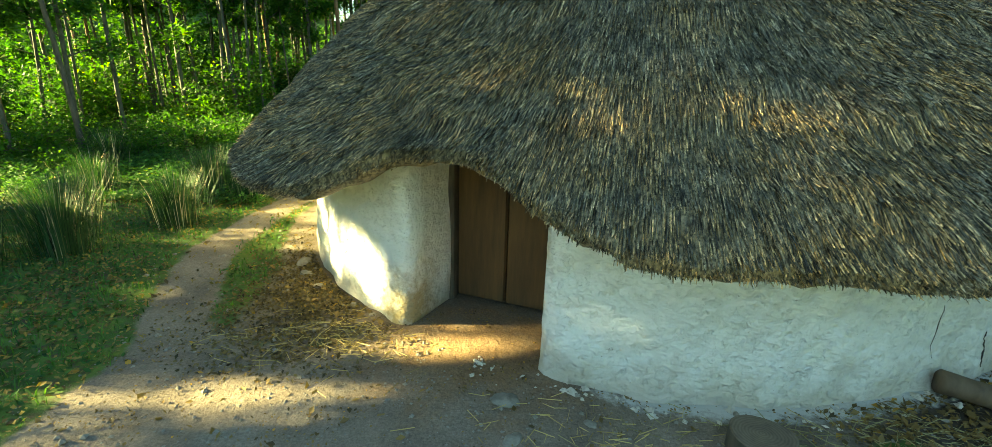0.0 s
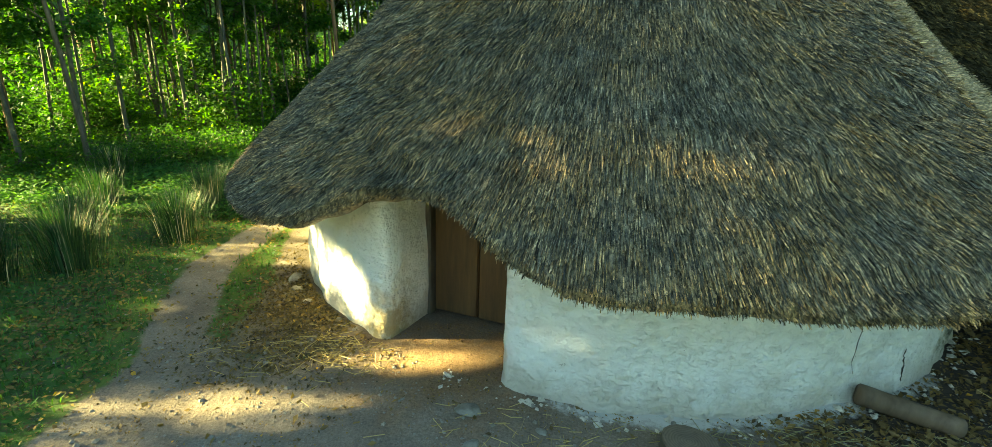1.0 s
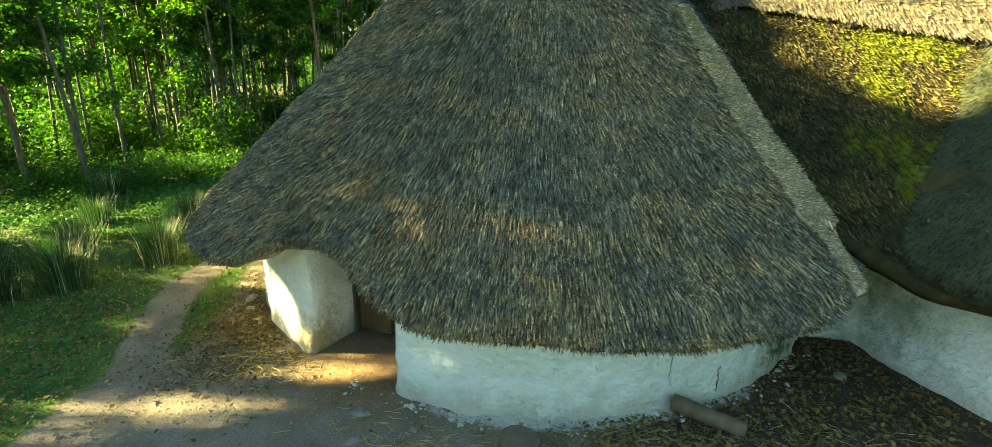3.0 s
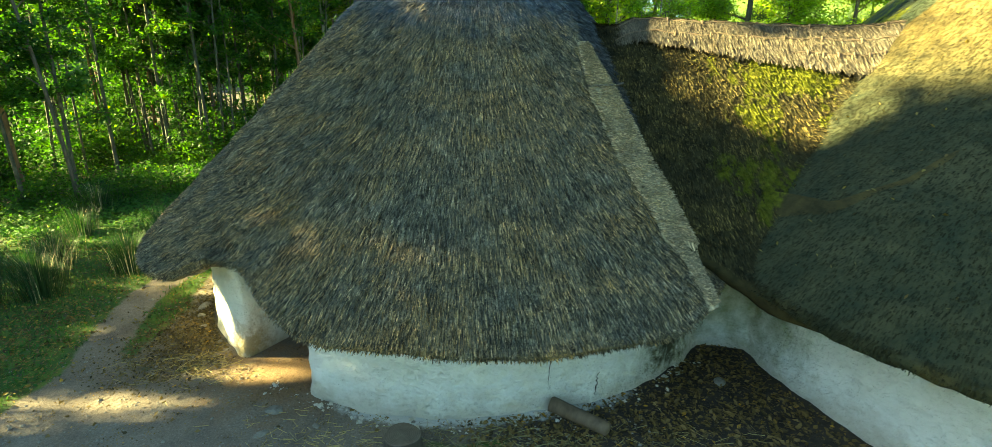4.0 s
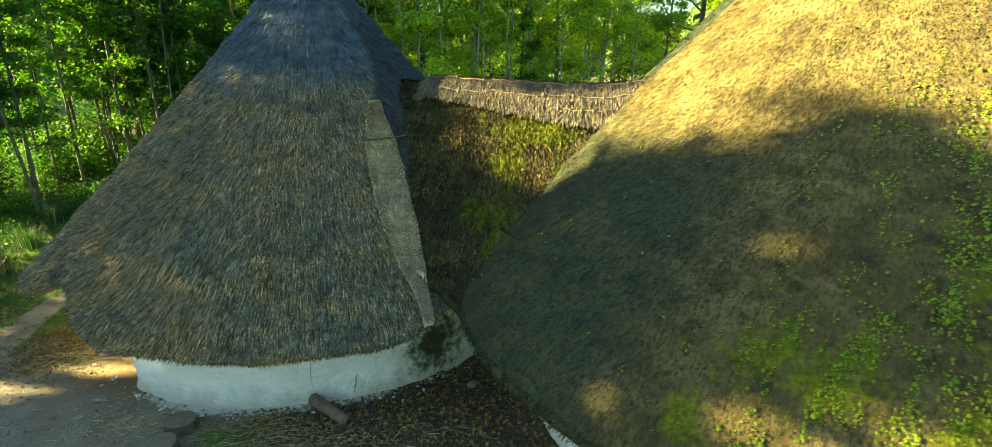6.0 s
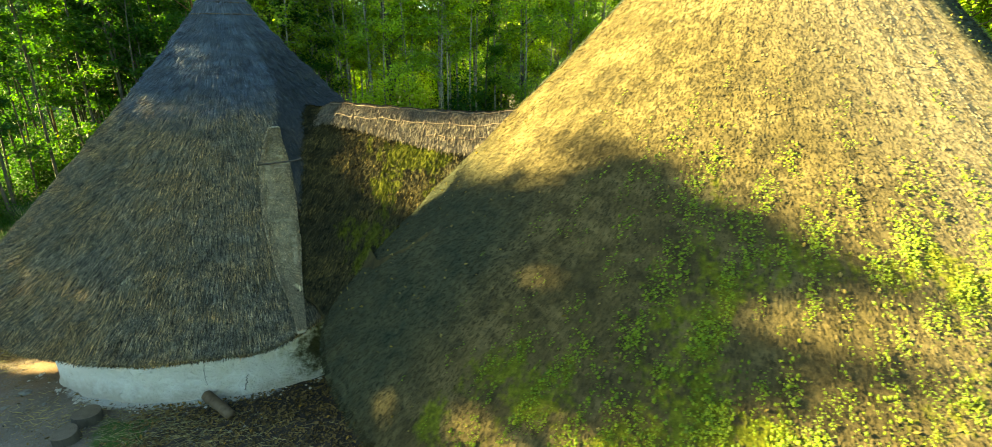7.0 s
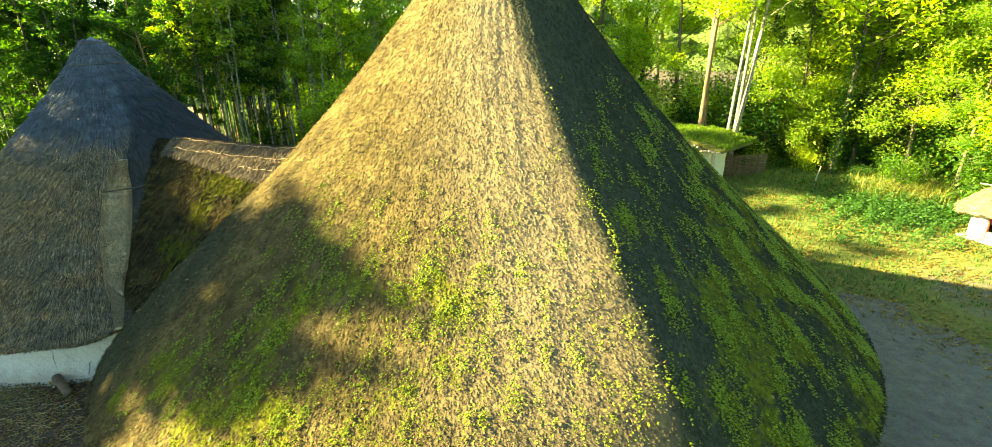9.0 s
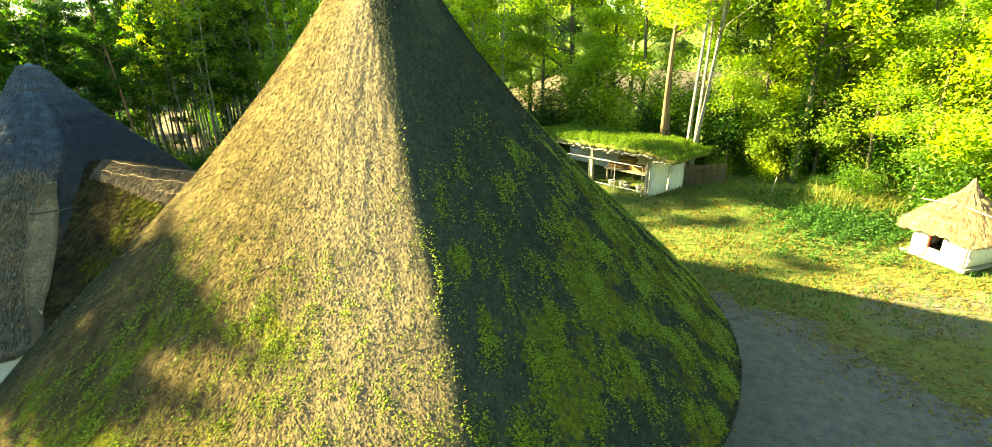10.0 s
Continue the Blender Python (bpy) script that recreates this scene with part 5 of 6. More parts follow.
x, y, r = scatter(60000, 24.5, 32, 15.0, 22, lambda x, y: np.clip(1.15 * np.exp(-((x - 28.2) / 2.0) ** 2 - ((y - 18.6) / 1.5) ** 2) + 0.35 * wobble(x, y, 78, 1.0), 0, 1) * (np.hypot(x - 30.6, y - 16.05) > 1.5), 92)
v, f = leaf_quads(np.stack([x, y, height(x, y) + np.abs(r.normal(0.14, 0.12, len(x)))], -1), 0.055, r, 0.4)
stuff("herbs", v, f, M_HERB, "lush green nettles and herbs at the edge of the clearing", "ground cover")
x, y, r = scatter(9000, 26, 33, 18.5, 23, lambda x, y: np.clip(np.exp(-((x - 29.6) / 1.7) ** 2 - ((y - 20.6) / 1.1) ** 2) * (0.8 + 0.6 * wobble(x, y, 79, 0.8)), 0, 1), 93)
v, f = blades(x, y, 0.48, 0.012, 0.9, r)
stuff("bracken", v, f, M_DRYBRUSH, "dry tawny bracken and long grass below the maple", "bracken")


def litter_density(x, y):
    porch = np.exp(-((x + 1.75) / 0.75) ** 2 - ((y - 5.7) / 1.3) ** 2)
    court = smooth01((x - 2.4) / 0.8) * smooth01((8.6 - x) / 1) * smooth01((y - 0.6) / 1) * smooth01((6.2 - y) / 0.6)
    edge = 0.5 * np.exp(-((x + 4.3 + 0.1 * y) / 0.7) ** 2) * smooth01((7 - y) / 2)
    band = np.exp(-(seg_dist(x, y, [(21, 13.2), (24.5, 11.2), (25.2, 9.8), (27, 7.6), (30, 5.5)]) / 1.1) ** 2)
    band = np.maximum(band, 0.8 * np.exp(-(seg_dist(x, y, [(26.5, 14), (27.6, 11), (27.6, 7)]) / 0.9) ** 2))
    clear = 0.9 * smooth01((x - 19) / 2) * smooth01((y - 11) / 2) * smooth01((22 - y) / 3) * np.clip(0.5 + wobble(x, y, 74, 2.5), 0, 1)
    thin = 0.02
    return np.clip(np.max([0.9 * porch, court, edge, 0.9 * band, clear, thin + 0 * x], axis=0), 0, 1) * off_houses(x, y)


x, y, r = scatter(75000, -8, 9, 0.5, 9, litter_density, 84)
v, f = leaf_quads(np.stack([x, y, height(x, y) + np.abs(r.normal(0.010, 0.014, len(x)))], -1), 0.038, r, 0.35)
stuff("fallen_leaves", v, f, M_LITTER, "brown and orange fallen leaves on the earth", "fallen leaves")
x, y, r = scatter(60000, -3.4, 0.0, 3.6, 8.2, lambda x, y: np.exp(-((x + 1.95) / 0.75) ** 2 - ((y - 5.5) / 1.35) ** 2) * off_houses(x, y), 88)
v, f = leaf_quads(np.stack([x, y, height(x, y) + np.abs(r.normal(0.010, 0.012, len(x)))], -1), 0.021, r, 0.45)
stuff("fallen_leaves", v, f, M_LITTER, "small brown leaves heaped beside the porch wall", "fallen leaves")
x, y, r = scatter(24000, -4.2, 6.5, 1.6, 5.0, lambda x, y: 0.35 + 0.4 * wobble(x, y, 76, 0.9), 89)
v, f = leaf_quads(np.stack([x, y, height(x, y) + np.abs(r.normal(0.006, 0.006, len(x)))], -1), 0.013, r, 0.4)
stuff("leaf_crumbs", v, f, M_LITTER, "crumbs of dry leaf and twig on the trodden earth", "debris")
x, y, r = scatter(16000, -9, -3.2, 2.0, 9, lambda x, y: 0.35 * (1 - dirtiness(x, y)) + 0.1, 90)
v, f = leaf_quads(np.stack([x, y, height(x, y) + 0.03 + np.abs(r.normal(0.02, 0.02, len(x)))], -1), 0.024, r, 0.4)
stuff("fallen_leaves", v, f, M_LITTERGOLD, "yellow and brown leaves fallen on the grass", "fallen leaves")
x, y, r = scatter(85000, 18, 36, 3, 22, litter_density, 85)
v, f = leaf_quads(np.stack([x, y, height(x, y) + np.abs(r.normal(0.01, 0.015, len(x)))], -1), 0.05, r, 0.3)
stuff("fallen_leaves", v, f, M_LITTERGOLD, "brown and yellow leaves drifted across the yard", "fallen leaves")

M_STONE, n_, l_, b_ = mat("pale_stone")
l_.new(ramp(n_, l_, noise_node(n_, l_, 9, 5, 0.7), [(0.3, (0.13, 0.115, 0.09)), (0.7, (0.34, 0.31, 0.26))]), b_.inputs["Base Color"])
b_.inputs["Roughness"].default_value = 0.85
bump(n_, l_, b_, noise_node(n_, l_, 25, 4, 0.7), 0.6, 0.01)


def pebbles(x, y, size, r):
    """Small faceted stones, joined."""
    base = np.array([(1, 0, 0), (0, 1, 0), (-1, 0, 0), (0, -1, 0), (0, 0, 0.7), (0, 0, -0.5)], float)
    tri = np.array([(0, 1, 4), (1, 2, 4), (2, 3, 4), (3, 0, 4), (1, 0, 5), (2, 1, 5), (3, 2, 5), (0, 3, 5)])
    n = len(x)
    s = size * r.lognormal(0, 0.5, n)
    a = r.uniform(0, 6.283, n)
    p = base[None] * r.uniform(0.6, 1.2, (n, 6, 1)) * s[:, None, None]
    c, q = np.cos(a)[:, None], np.sin(a)[:, None]
    p = np.stack([p[..., 0] * c - p[..., 1] * q, p[..., 0] * q + p[..., 1] * c, p[..., 2]], -1)
    p += np.stack([x, y, height(x, y) + s * 0.15], -1)[:, None]
    return p.reshape(-1, 3), (np.arange(n)[:, None, None] * 6 + tri[None]).reshape(-1, 3)


x, y, r = scatter(10000, -5, 5, 1.5, 8, lambda x, y: (0.25 + 0.75 * dirtiness(x, y)) * off_houses(x, y), 86)
v, f = pebbles(x, y, 0.010, r)
stuff("gravel", v, f, M_STONE, "small grey pebbles strewn on the earth", "gravel")
x, y, r = scatter(9000, -0.2, 6.2, 2.8, 6.5, lambda x, y: np.exp(-((np.hypot(x - SMALL[0], y - SMALL[1]) - 4.98) / 0.16) ** 2) * np.clip(0.4 + 0.7 * wobble(x, y, 75, 0.8), 0, 1) * (np.hypot(x - SMALL[0], y - SMALL[1]) > 4.9), 87)
v, f = pebbles(x, y, 0.021, r)
stuff("lime_rubble", v, f, M_LIME, "white lime crumbs fallen along the wall foot", "rubble")


def straws(n, cx, cy, sx, sy, size, seed):
    r = np.random.default_rng(seed)
    x, y, a = r.normal(cx, sx, n), r.normal(cy, sy, n), r.normal(0.2, 0.9, n)
    h = size * r.uniform(0.4, 1.6, n)
    d = np.stack([np.cos(a), np.sin(a), r.normal(0, 0.08, n)], -1) * h[:, None]
    s = np.stack([-np.sin(a), np.cos(a), 0 * a], -1) * 0.0018
    p = np.stack([x, y, height(x, y) + np.abs(r.normal(0.015, 0.01, n))], -1)
    u = np.array([0, 0, 0.004])
    v = np.stack([p - d - s, p + d - s, p + d + s + u, p - d + s + u], 1)
    m = off_houses(x, y) > 0.5
    v = v[m]
    return v.reshape(-1, 3), np.arange(4 * len(v)).reshape(-1, 4)


for k, (n, cx, cy, sx, sy, size) in enumerate(((260, -1.5, 4.3, 0.55, 0.28, 0.07), (170, 0.9, 2.95, 0.5, 0.22, 0.06), (620, 3.2, 2.9, 1.0, 0.35, 0.08), (420, 5.0, 2.4, 1.2, 0.6, 0.10))):
    v, f = straws(n, cx, cy, sx, sy, size, 300 + k)
    stuff("loose_straw", v, f, M_STRAWBITS, "loose dry straw scattered on the earth", "straw")


def tussock(seed, n, tall, wide):
    r = np.random.default_rng(seed)
    a, d = r.uniform(0, 6.283, n), np.abs(r.normal(0, wide * 0.35, n))
    x, y = d * np.cos(a), d * np.sin(a)
    h = tall * r.uniform(0.5, 1.15, n)
    out = np.stack([np.cos(a), np.sin(a), 0 * a], -1)
    s = np.stack([-np.sin(a), np.cos(a), 0 * a], -1) * 0.0035
    p = np.stack([x, y, 0 * x - 0.02], -1)
    b = (0.38 * r.uniform(0.1, 1.3, n) * h)[:, None]
    up = np.array([0, 0, 1.0])
    m, t = p + out * b * 0.35 + up * (0.6 * h)[:, None], p + out * b + up * h[:, None]
    v = np.stack([p - s, p + s, m - s, m + s, t - s * 0.1, t + s * 0.1], 1)
    k = np.arange(n)[:, None] * 6
    f = lambda q: np.concatenate([q + np.array([[0, 1, 3, 2]]), q + np.array([[2, 3, 5, 4]])])
    root = empty("rush_tussock", label="dense tussock of tall green rushes", category="rush tussock", group="rush tussocks")
    cut = int(0.9 * n)
    part("green_tuft", mesh_of("green_tuft", v[:cut].reshape(-1, 3), f(k[:cut]), M_RUSH, False), root)
    part("dry_tuft", mesh_of("dry_tuft", v[cut:].reshape(-1, 3), f(k[:n - cut]), M_STRIP, False), root, "dry straw-coloured rush blades")
    return root


for k, (x, y, tall, wide, n) in enumerate(((-4.95, 7.6, 0.85, 0.55, 520), (-5.7, 6.3, 0.95, 0.7, 700), (-5.3, 9.3, 0.8, 0.7, 520), (-6.6, 7.6, 0.75, 0.6, 420), (-6.3, 5.7, 0.8, 0.5, 380), (-7.6, 9.4, 0.7, 0.6, 360), (-4.5, 9.0, 0.55, 0.5, 300), (-7.6, 6.8, 0.8, 0.6, 400), (-8.6, 11.2, 0.8, 0.7, 360))):
    ob = tussock(400 + k, int(1.6 * n), tall, wide)
    ob.matrix_world = pose(x, y, float(height(x, y)))


# ---- loose things by the houses ----
def cut_wood_material():
    m, n, l, b = mat("cut_wood")
    tc = n.new("ShaderNodeTexCoord")
    w = n.new("ShaderNodeTexWave")
    w.wave_type, w.rings_direction = "RINGS", "Z"
    w.inputs["Scale"].default_value, w.inputs["Distortion"].default_value = 14, 3.0
    l.new(tc.outputs["Object"], w.inputs["Vector"])
    c = mix(n, l, maths(n, l, "MULTIPLY", w.outputs["Fac"], 0.4), (0.15, 0.115, 0.08), (0.27, 0.22, 0.16))
    l.new(mix(n, l, 0.6, c, ramp(n, l, noise_node(n, l, 12, 5, 0.7), [(0.3, (0.5, 0.5, 0.5)), (0.7, (1.2, 1.2, 1.2))]), "MULTIPLY"), b.inputs["Base Color"])
    b.inputs["Roughness"].default_value = 0.85
    return m


M_CUT = cut_wood_material()


def bent_log(length, rad, seed, sides=14, rings=12):
    """A worn round log with cut ends."""
    bm = bmesh.new()
    rows = []
    for k in range(rings + 1):
        t = k / rings
        rows.append([bm.verts.new((length * (t - 0.5), (rad + 0.012 * noise.noise((t * 4, s, seed))) * (1 - 0.12 * t) * math.cos(6.2832 * s / sides), (rad + 0.012 * noise.noise((s * 1.1, t * 5, seed))) * (1 - 0.12 * t) * math.sin(6.2832 * s / sides))) for s in range(sides)])
    for a, b in zip(rows[:-1], rows[1:]):
        for s in range(sides):
            bm.faces.new([a[s], a[(s + 1) % sides], b[(s + 1) % sides], b[s]])
    bm.faces.new(rows[0])
    bm.faces.new(rows[-1][::-1])
    bmesh.ops.bevel(bm, geom=[e for e in bm.edges if len({len(f.verts) for f in e.link_faces}) > 1], offset=0.012, segments=2, affect="EDGES")
    return bm


log = tagged(new("log", bm_mesh("log", bent_log(0.80, 0.10, 3), M_LOG, True)), "weathered brown log lying by the wall", "log")
log.matrix_world = Matrix.Translation((4.05, 3.52, 0.09)) @ Matrix.Rotation(math.atan2(-0.34, 0.70), 4, "Z") @ Matrix.Rotation(radians(6), 4, "Y")
for x, y, rad, h, tip in ((1.90, 2.96, 0.22, 0.13, -4), (2.0, 2.47, 0.19, 0.16, 5)):
    st = empty("stump", Matrix.Translation((x, y, -0.05)) @ Matrix.Rotation(radians(tip), 4, "X"), label="low grey sawn log round set in the earth", category="stump", group="sawn log rounds")
    ring = [(rad * (1 + 0.05 * math.sin(3 * t + x)), t) for t in np.linspace(0, 6.2832, 22, endpoint=False)]
    bm = bmesh.new()
    lo = [bm.verts.new((1.06 * q * math.cos(t), 1.06 * q * math.sin(t), 0)) for q, t in ring]
    hi = [bm.verts.new((q * math.cos(t), q * math.sin(t), h + 0.05)) for q, t in ring]
    for k in range(22):
        bm.faces.new([lo[k], lo[(k + 1) % 22], hi[(k + 1) % 22], hi[k]])
    part("bark", bm_mesh("bark", bm, M_BARK, True), st, "dark bark ring")
    bm = bmesh.new()
    rows = [[bm.verts.new((u * q * math.cos(t), u * q * math.sin(t), h + 0.05 + dz)) for q, t in ring] for u, dz in ((1.0, 0.0), (0.96, 0.008), (0.5, 0.006))]
    for a_, b_ in zip(rows[:-1], rows[1:]):
        for k in range(22):
            bm.faces.new([a_[k], a_[(k + 1) % 22], b_[(k + 1) % 22], b_[k]])
    bm.faces.new(rows[-1])
    part("sawn_top", bm_mesh("sawn_top", bm, M_CUT, False), st, "grey-brown weathered cut face")


def stone_mesh(seed, sx, sy, sz):
    bm = bmesh.new()
    bmesh.ops.create_icosphere(bm, subdivisions=3, radius=1)
    for v_ in bm.verts:
        n_v = 1 + 0.28 * noise.noise(v_.co * 1.4 + Vector((seed, 0, 0))) + 0.08 * noise.noise(v_.co * 4 + Vector((0, seed, 0)))
        v_.co = Vector((v_.co.x * sx, v_.co.y * sy, v_.co.z * sz)) * n_v
    return bm_mesh("stone", bm, M_STONE, True)


for k, (x, y, sx, sy, sz) in enumerate(((0.12, 3.42, 0.12, 0.08, 0.03), (0.16, 2.98, 0.09, 0.06, 0.025), (-2.45, 6.1, 0.13, 0.09, 0.06), (-2.3, 5.75, 0.09, 0.07, 0.04), (-2.02, 5.4, 0.07, 0.05, 0.03), (-1.25, 4.75, 0.05, 0.04, 0.022), (-1.5, 4.95, 0.06, 0.04, 0.025), (0.75, 3.2, 0.05, 0.04, 0.025), (-0.35, 2.6, 0.045, 0.035, 0.02), (6.2, 4.6, 0.10, 0.08, 0.05))):
    ob = tagged(new("stone", stone_mesh(k * 3.7, sx, sy, sz)), "pale grey fieldstone half sunk in the earth", "stone", "loose stones")
    ob.matrix_world = pose(x, y, float(height(x, y)) + sz * 0.05, 0, 0, k * 47)


# ---- shelter with a turf roof ----
U, V = Vector((-0.84, 0.54, 0)).normalized(), Vector((0.54, 0.84, 0)).normalized()
ORIGIN = Vector((20.25, 20.65, 0.55))
SHED = Matrix(((-U.x, V.x, 0, ORIGIN.x), (-U.y, V.y, 0, ORIGIN.y), (0, 0, 1, ORIGIN.z), (0, 0, 0, 1)))


def box(sx, sy, sz, bevel=0.01, jitter=0.0, cuts=0, seed=0):
    """A box on its base, bevelled, with an uneven skin if cut."""
    bm = bmesh.new()
    bmesh.ops.create_cube(bm, size=1)
    bmesh.ops.scale(bm, vec=(sx, sy, sz), verts=bm.verts)
    bmesh.ops.translate(bm, vec=(0, 0, sz / 2), verts=bm.verts)
    if bevel:
        bmesh.ops.bevel(bm, geom=bm.edges[:], offset=bevel, segments=2, affect="EDGES")
    if cuts:
        bmesh.ops.subdivide_edges(bm, edges=bm.edges[:], cuts=cuts, use_grid_fill=True)
    if jitter:
        for v_ in bm.verts:
            v_.co += Vector((noise.noise(v_.co * 2 + Vector((seed, 0, 0))), noise.noise(v_.co * 2 + Vector((0, seed, 5))), noise.noise(v_.co * 2 + Vector((9, 0, seed))))) * jitter
    return bm


def at(ob, m):
    ob.matrix_local = m
    return ob


shed = empty("open_shelter", SHED, label="open whitewashed shelter with a grassy turf roof", category="shelter")
T = Matrix.Translation
for k, x in enumerate((0.0, -3.1, -6.2)):
    at(part("post", bm_mesh("post", box(0.16, 0.16, 2.05, 0.02, 0.02, 3, k), M_OAK), shed, "grey oak post"), T((x, 0, -0.1)))
at(part("beam", bm_mesh("beam", box(6.9, 0.16, 0.16, 0.02, 0.015, 3, 4), M_OAK), shed, "grey oak beam"), T((-3.1, 0, 1.88)))
at(part("end_wall", bm_mesh("end_wall", box(0.28, 1.15, 2.0, 0.05, 0.05, 4, 7), M_LIME, True), shed, "peeling limewashed end wall"), T((0.20, 0.72, -0.1)) @ Matrix.Rotation(radians(-12), 4, "Z"))
at(part("end_wall", bm_mesh("end_wall", box(0.26, 1.0, 1.9, 0.05, 0.05, 4, 9), M_LIME, True), shed, "stained limewashed end wall"), T((0.50, 1.90, -0.1)) @ Matrix.Rotation(radians(-14), 4, "Z"))
at(part("back_wall", bm_mesh("back_wall", box(6.6, 0.25, 1.9, 0.04, 0.04, 4, 11), M_LIME, True), shed, "white back wall"), T((-3.1, 2.6, -0.1)))


TURF_X, TURF_Y = 4.35, 1.9


def turf_top(x, y):
    """The turf's crown: thick in the middle, drooping at its edges and its far end."""
    edge = np.maximum(np.abs(x) / TURF_X, np.abs(y) / TURF_Y)
    return 0.34 - 0.20 * edge ** 6 - 0.22 * smooth01((x - 3.0) / 1.3) + 0.05 * wobble(x, y, 59, 0.9)


def turf_roof():
    xs, ys = np.linspace(-TURF_X, TURF_X, 90), np.linspace(-TURF_Y, TURF_Y, 40)
    X, Y = np.meshgrid(xs, ys)
    X = X + 0.06 * wobble(Y, X, 60, 0.5) * (np.abs(X) / TURF_X) ** 8
    Y = Y + 0.07 * wobble(X, Y, 61, 0.6) * (np.abs(Y) / TURF_Y) ** 8
    Z = turf_top(X, Y)
    v = np.concatenate([np.stack([X, Y, Z], -1).reshape(-1, 3), np.stack([X * 0.985, Y * 0.97, Z * 0 - 0.02 - 0.22 * smooth01((X - 3.0) / 1.3)], -1).reshape(-1, 3)])
    i = np.arange(X.size).reshape(X.shape)
    top = np.stack([i[:-1, :-1], i[:-1, 1:], i[1:, 1:], i[1:, :-1]], -1).reshape(-1, 4)
    rim = np.concatenate([i[0, :], i[1:, -1], i[-1, -2::-1], i[-2:0:-1, 0]])
    nxt = np.roll(rim, -1)
    side = np.stack([rim, rim + X.size, nxt + X.size, nxt], -1)
    return mesh_of("turf", v, np.concatenate([top, top[:, ::-1] + X.size, side]), M_GROUND)


turf = at(part("roof", turf_roof(), shed, "thick turf roof with a stony edge"), T((-2.7, 1.25, 2.04)) @ Matrix.Rotation(radians(-3), 4, "X"))
r = np.random.default_rng(91)
n = 20000
x, y = r.uniform(-TURF_X, TURF_X, n), r.uniform(-TURF_Y, TURF_Y, n)
v, f = blades(x, y, 0.17, 0.011, 0.9, r)
v[:, 2] -= np.repeat(height(x, y) - turf_top(x, y), 6)
tagged(part("turf_grass", mesh_of("turf_grass", v, f, M_TURF, False), turf, "long green grass growing on the turf"), kind="stuff")
r = np.random.default_rng(92)
for k in range(46):
    q = float(r.uniform(0.6, 1.3))
    at(part("edge_stone", stone_mesh(50 + k, 0.13 * q, 0.10, 0.05 * q), shed), T((-6.9 + 0.185 * k, -0.62 + float(r.normal(0, 0.05)), 2.06 + float(r.normal(0, 0.035)) - (0.12 if k > 40 else 0))) @ Matrix.Rotation(float(r.uniform(0, 3)), 4, "Z"))

M_METAL, n_, l_, b_ = mat("galvanised_steel")
b_.inputs["Base Color"].default_value, b_.inputs["Metallic"].default_value, b_.inputs["Roughness"].default_value = (0.62, 0.63, 0.64, 1), 0.8, 0.4
barrier = empty("crowd_barrier", SHED @ T((-2.3, -0.25, 0)), label="galvanised tubular steel barrier across the shelter", category="barrier")
for z in (0.25, 1.45):
    vs, fs = tube([(2.2, 0, z), (-2.2, 0, z)], 0.022, 8)
    part("rail", mesh_of("rail", vs, fs, M_METAL), barrier)
for x in (-2.2, -0.8, 0.7, 2.2):
    vs, fs = tube([(x, 0, 0.0), (x, 0, 1.45)], 0.018, 8)
    part("upright", mesh_of("upright", vs, fs, M_METAL), barrier)

bench = empty("bench", SHED @ T((-1.6, 1.1, 0)), label="grey plank work bench inside the shelter", category="bench")
at(part("top", bm_mesh("top", box(2.6, 0.6, 0.06, 0.01), M_OAK), bench), T((0, 0, 0.72)))
for sx in (-1.15, 1.15):
    for sy in (-0.22, 0.22):
        at(part("leg", bm_mesh("leg", box(0.08, 0.08, 0.72, 0.01), M_OAK), bench), T((sx, sy, 0)))
M_STRAWB = thatch_material("baled_straw", (0.24, 0.16, 0.06), (0.42, 0.30, 0.12), (0.5, 0.38, 0.16), 0.05, 0)
for k, (x, y, z, a) in enumerate(((-2.3, 1.2, 0.78, 4), (-1.25, 1.2, 0.78, -6), (-1.8, 1.25, 1.10, 8))):
    ob = tagged(new("straw_bundle", bm_mesh("straw_bundle", box(1.0, 0.42, 0.32, 0.09, 0.05, 4, k + 20), M_STRAWB, True)), "golden straw bundle lying on the bench", "straw bundle", "straw bundles")
    ob.matrix_world = SHED @ T((x, y, z)) @ Matrix.Rotation(radians(a), 4, "Z")
ob = tagged(new("white_board", bm_mesh("white_board", box(0.7, 0.05, 0.6, 0.01), M_LIME)), "white board leaning on the back of the bench", "board")
ob.matrix_world = SHED @ T((-0.5, 1.3, 0.78)) @ Matrix.Rotation(radians(-12), 4, "X")

M_PLASTIC, n_, l_, b_ = mat("white_plastic")
l_.new(ramp(n_, l_, noise_node(n_, l_, 12, 4), [(0.3, (0.6, 0.6, 0.58)), (0.7, (0.8, 0.8, 0.79))]), b_.inputs["Base Color"])
b_.inputs["Roughness"].default_value = 0.4


def bucket_mesh(h=0.36, r0=0.13, r1=0.17):
    vs, fs = tube([(0, 0, 0.0), (0, 0, 0.01), (0, 0, h - 0.03), (0, 0, h - 0.03), (0, 0, h), (0, 0, h), (0, 0, 0.03)], [0.001, r0, r1, r1 + 0.01, r1 + 0.01, r1 - 0.008, r0 - 0.01], 18)
    return mesh_of("bucket", vs, fs, M_PLASTIC)


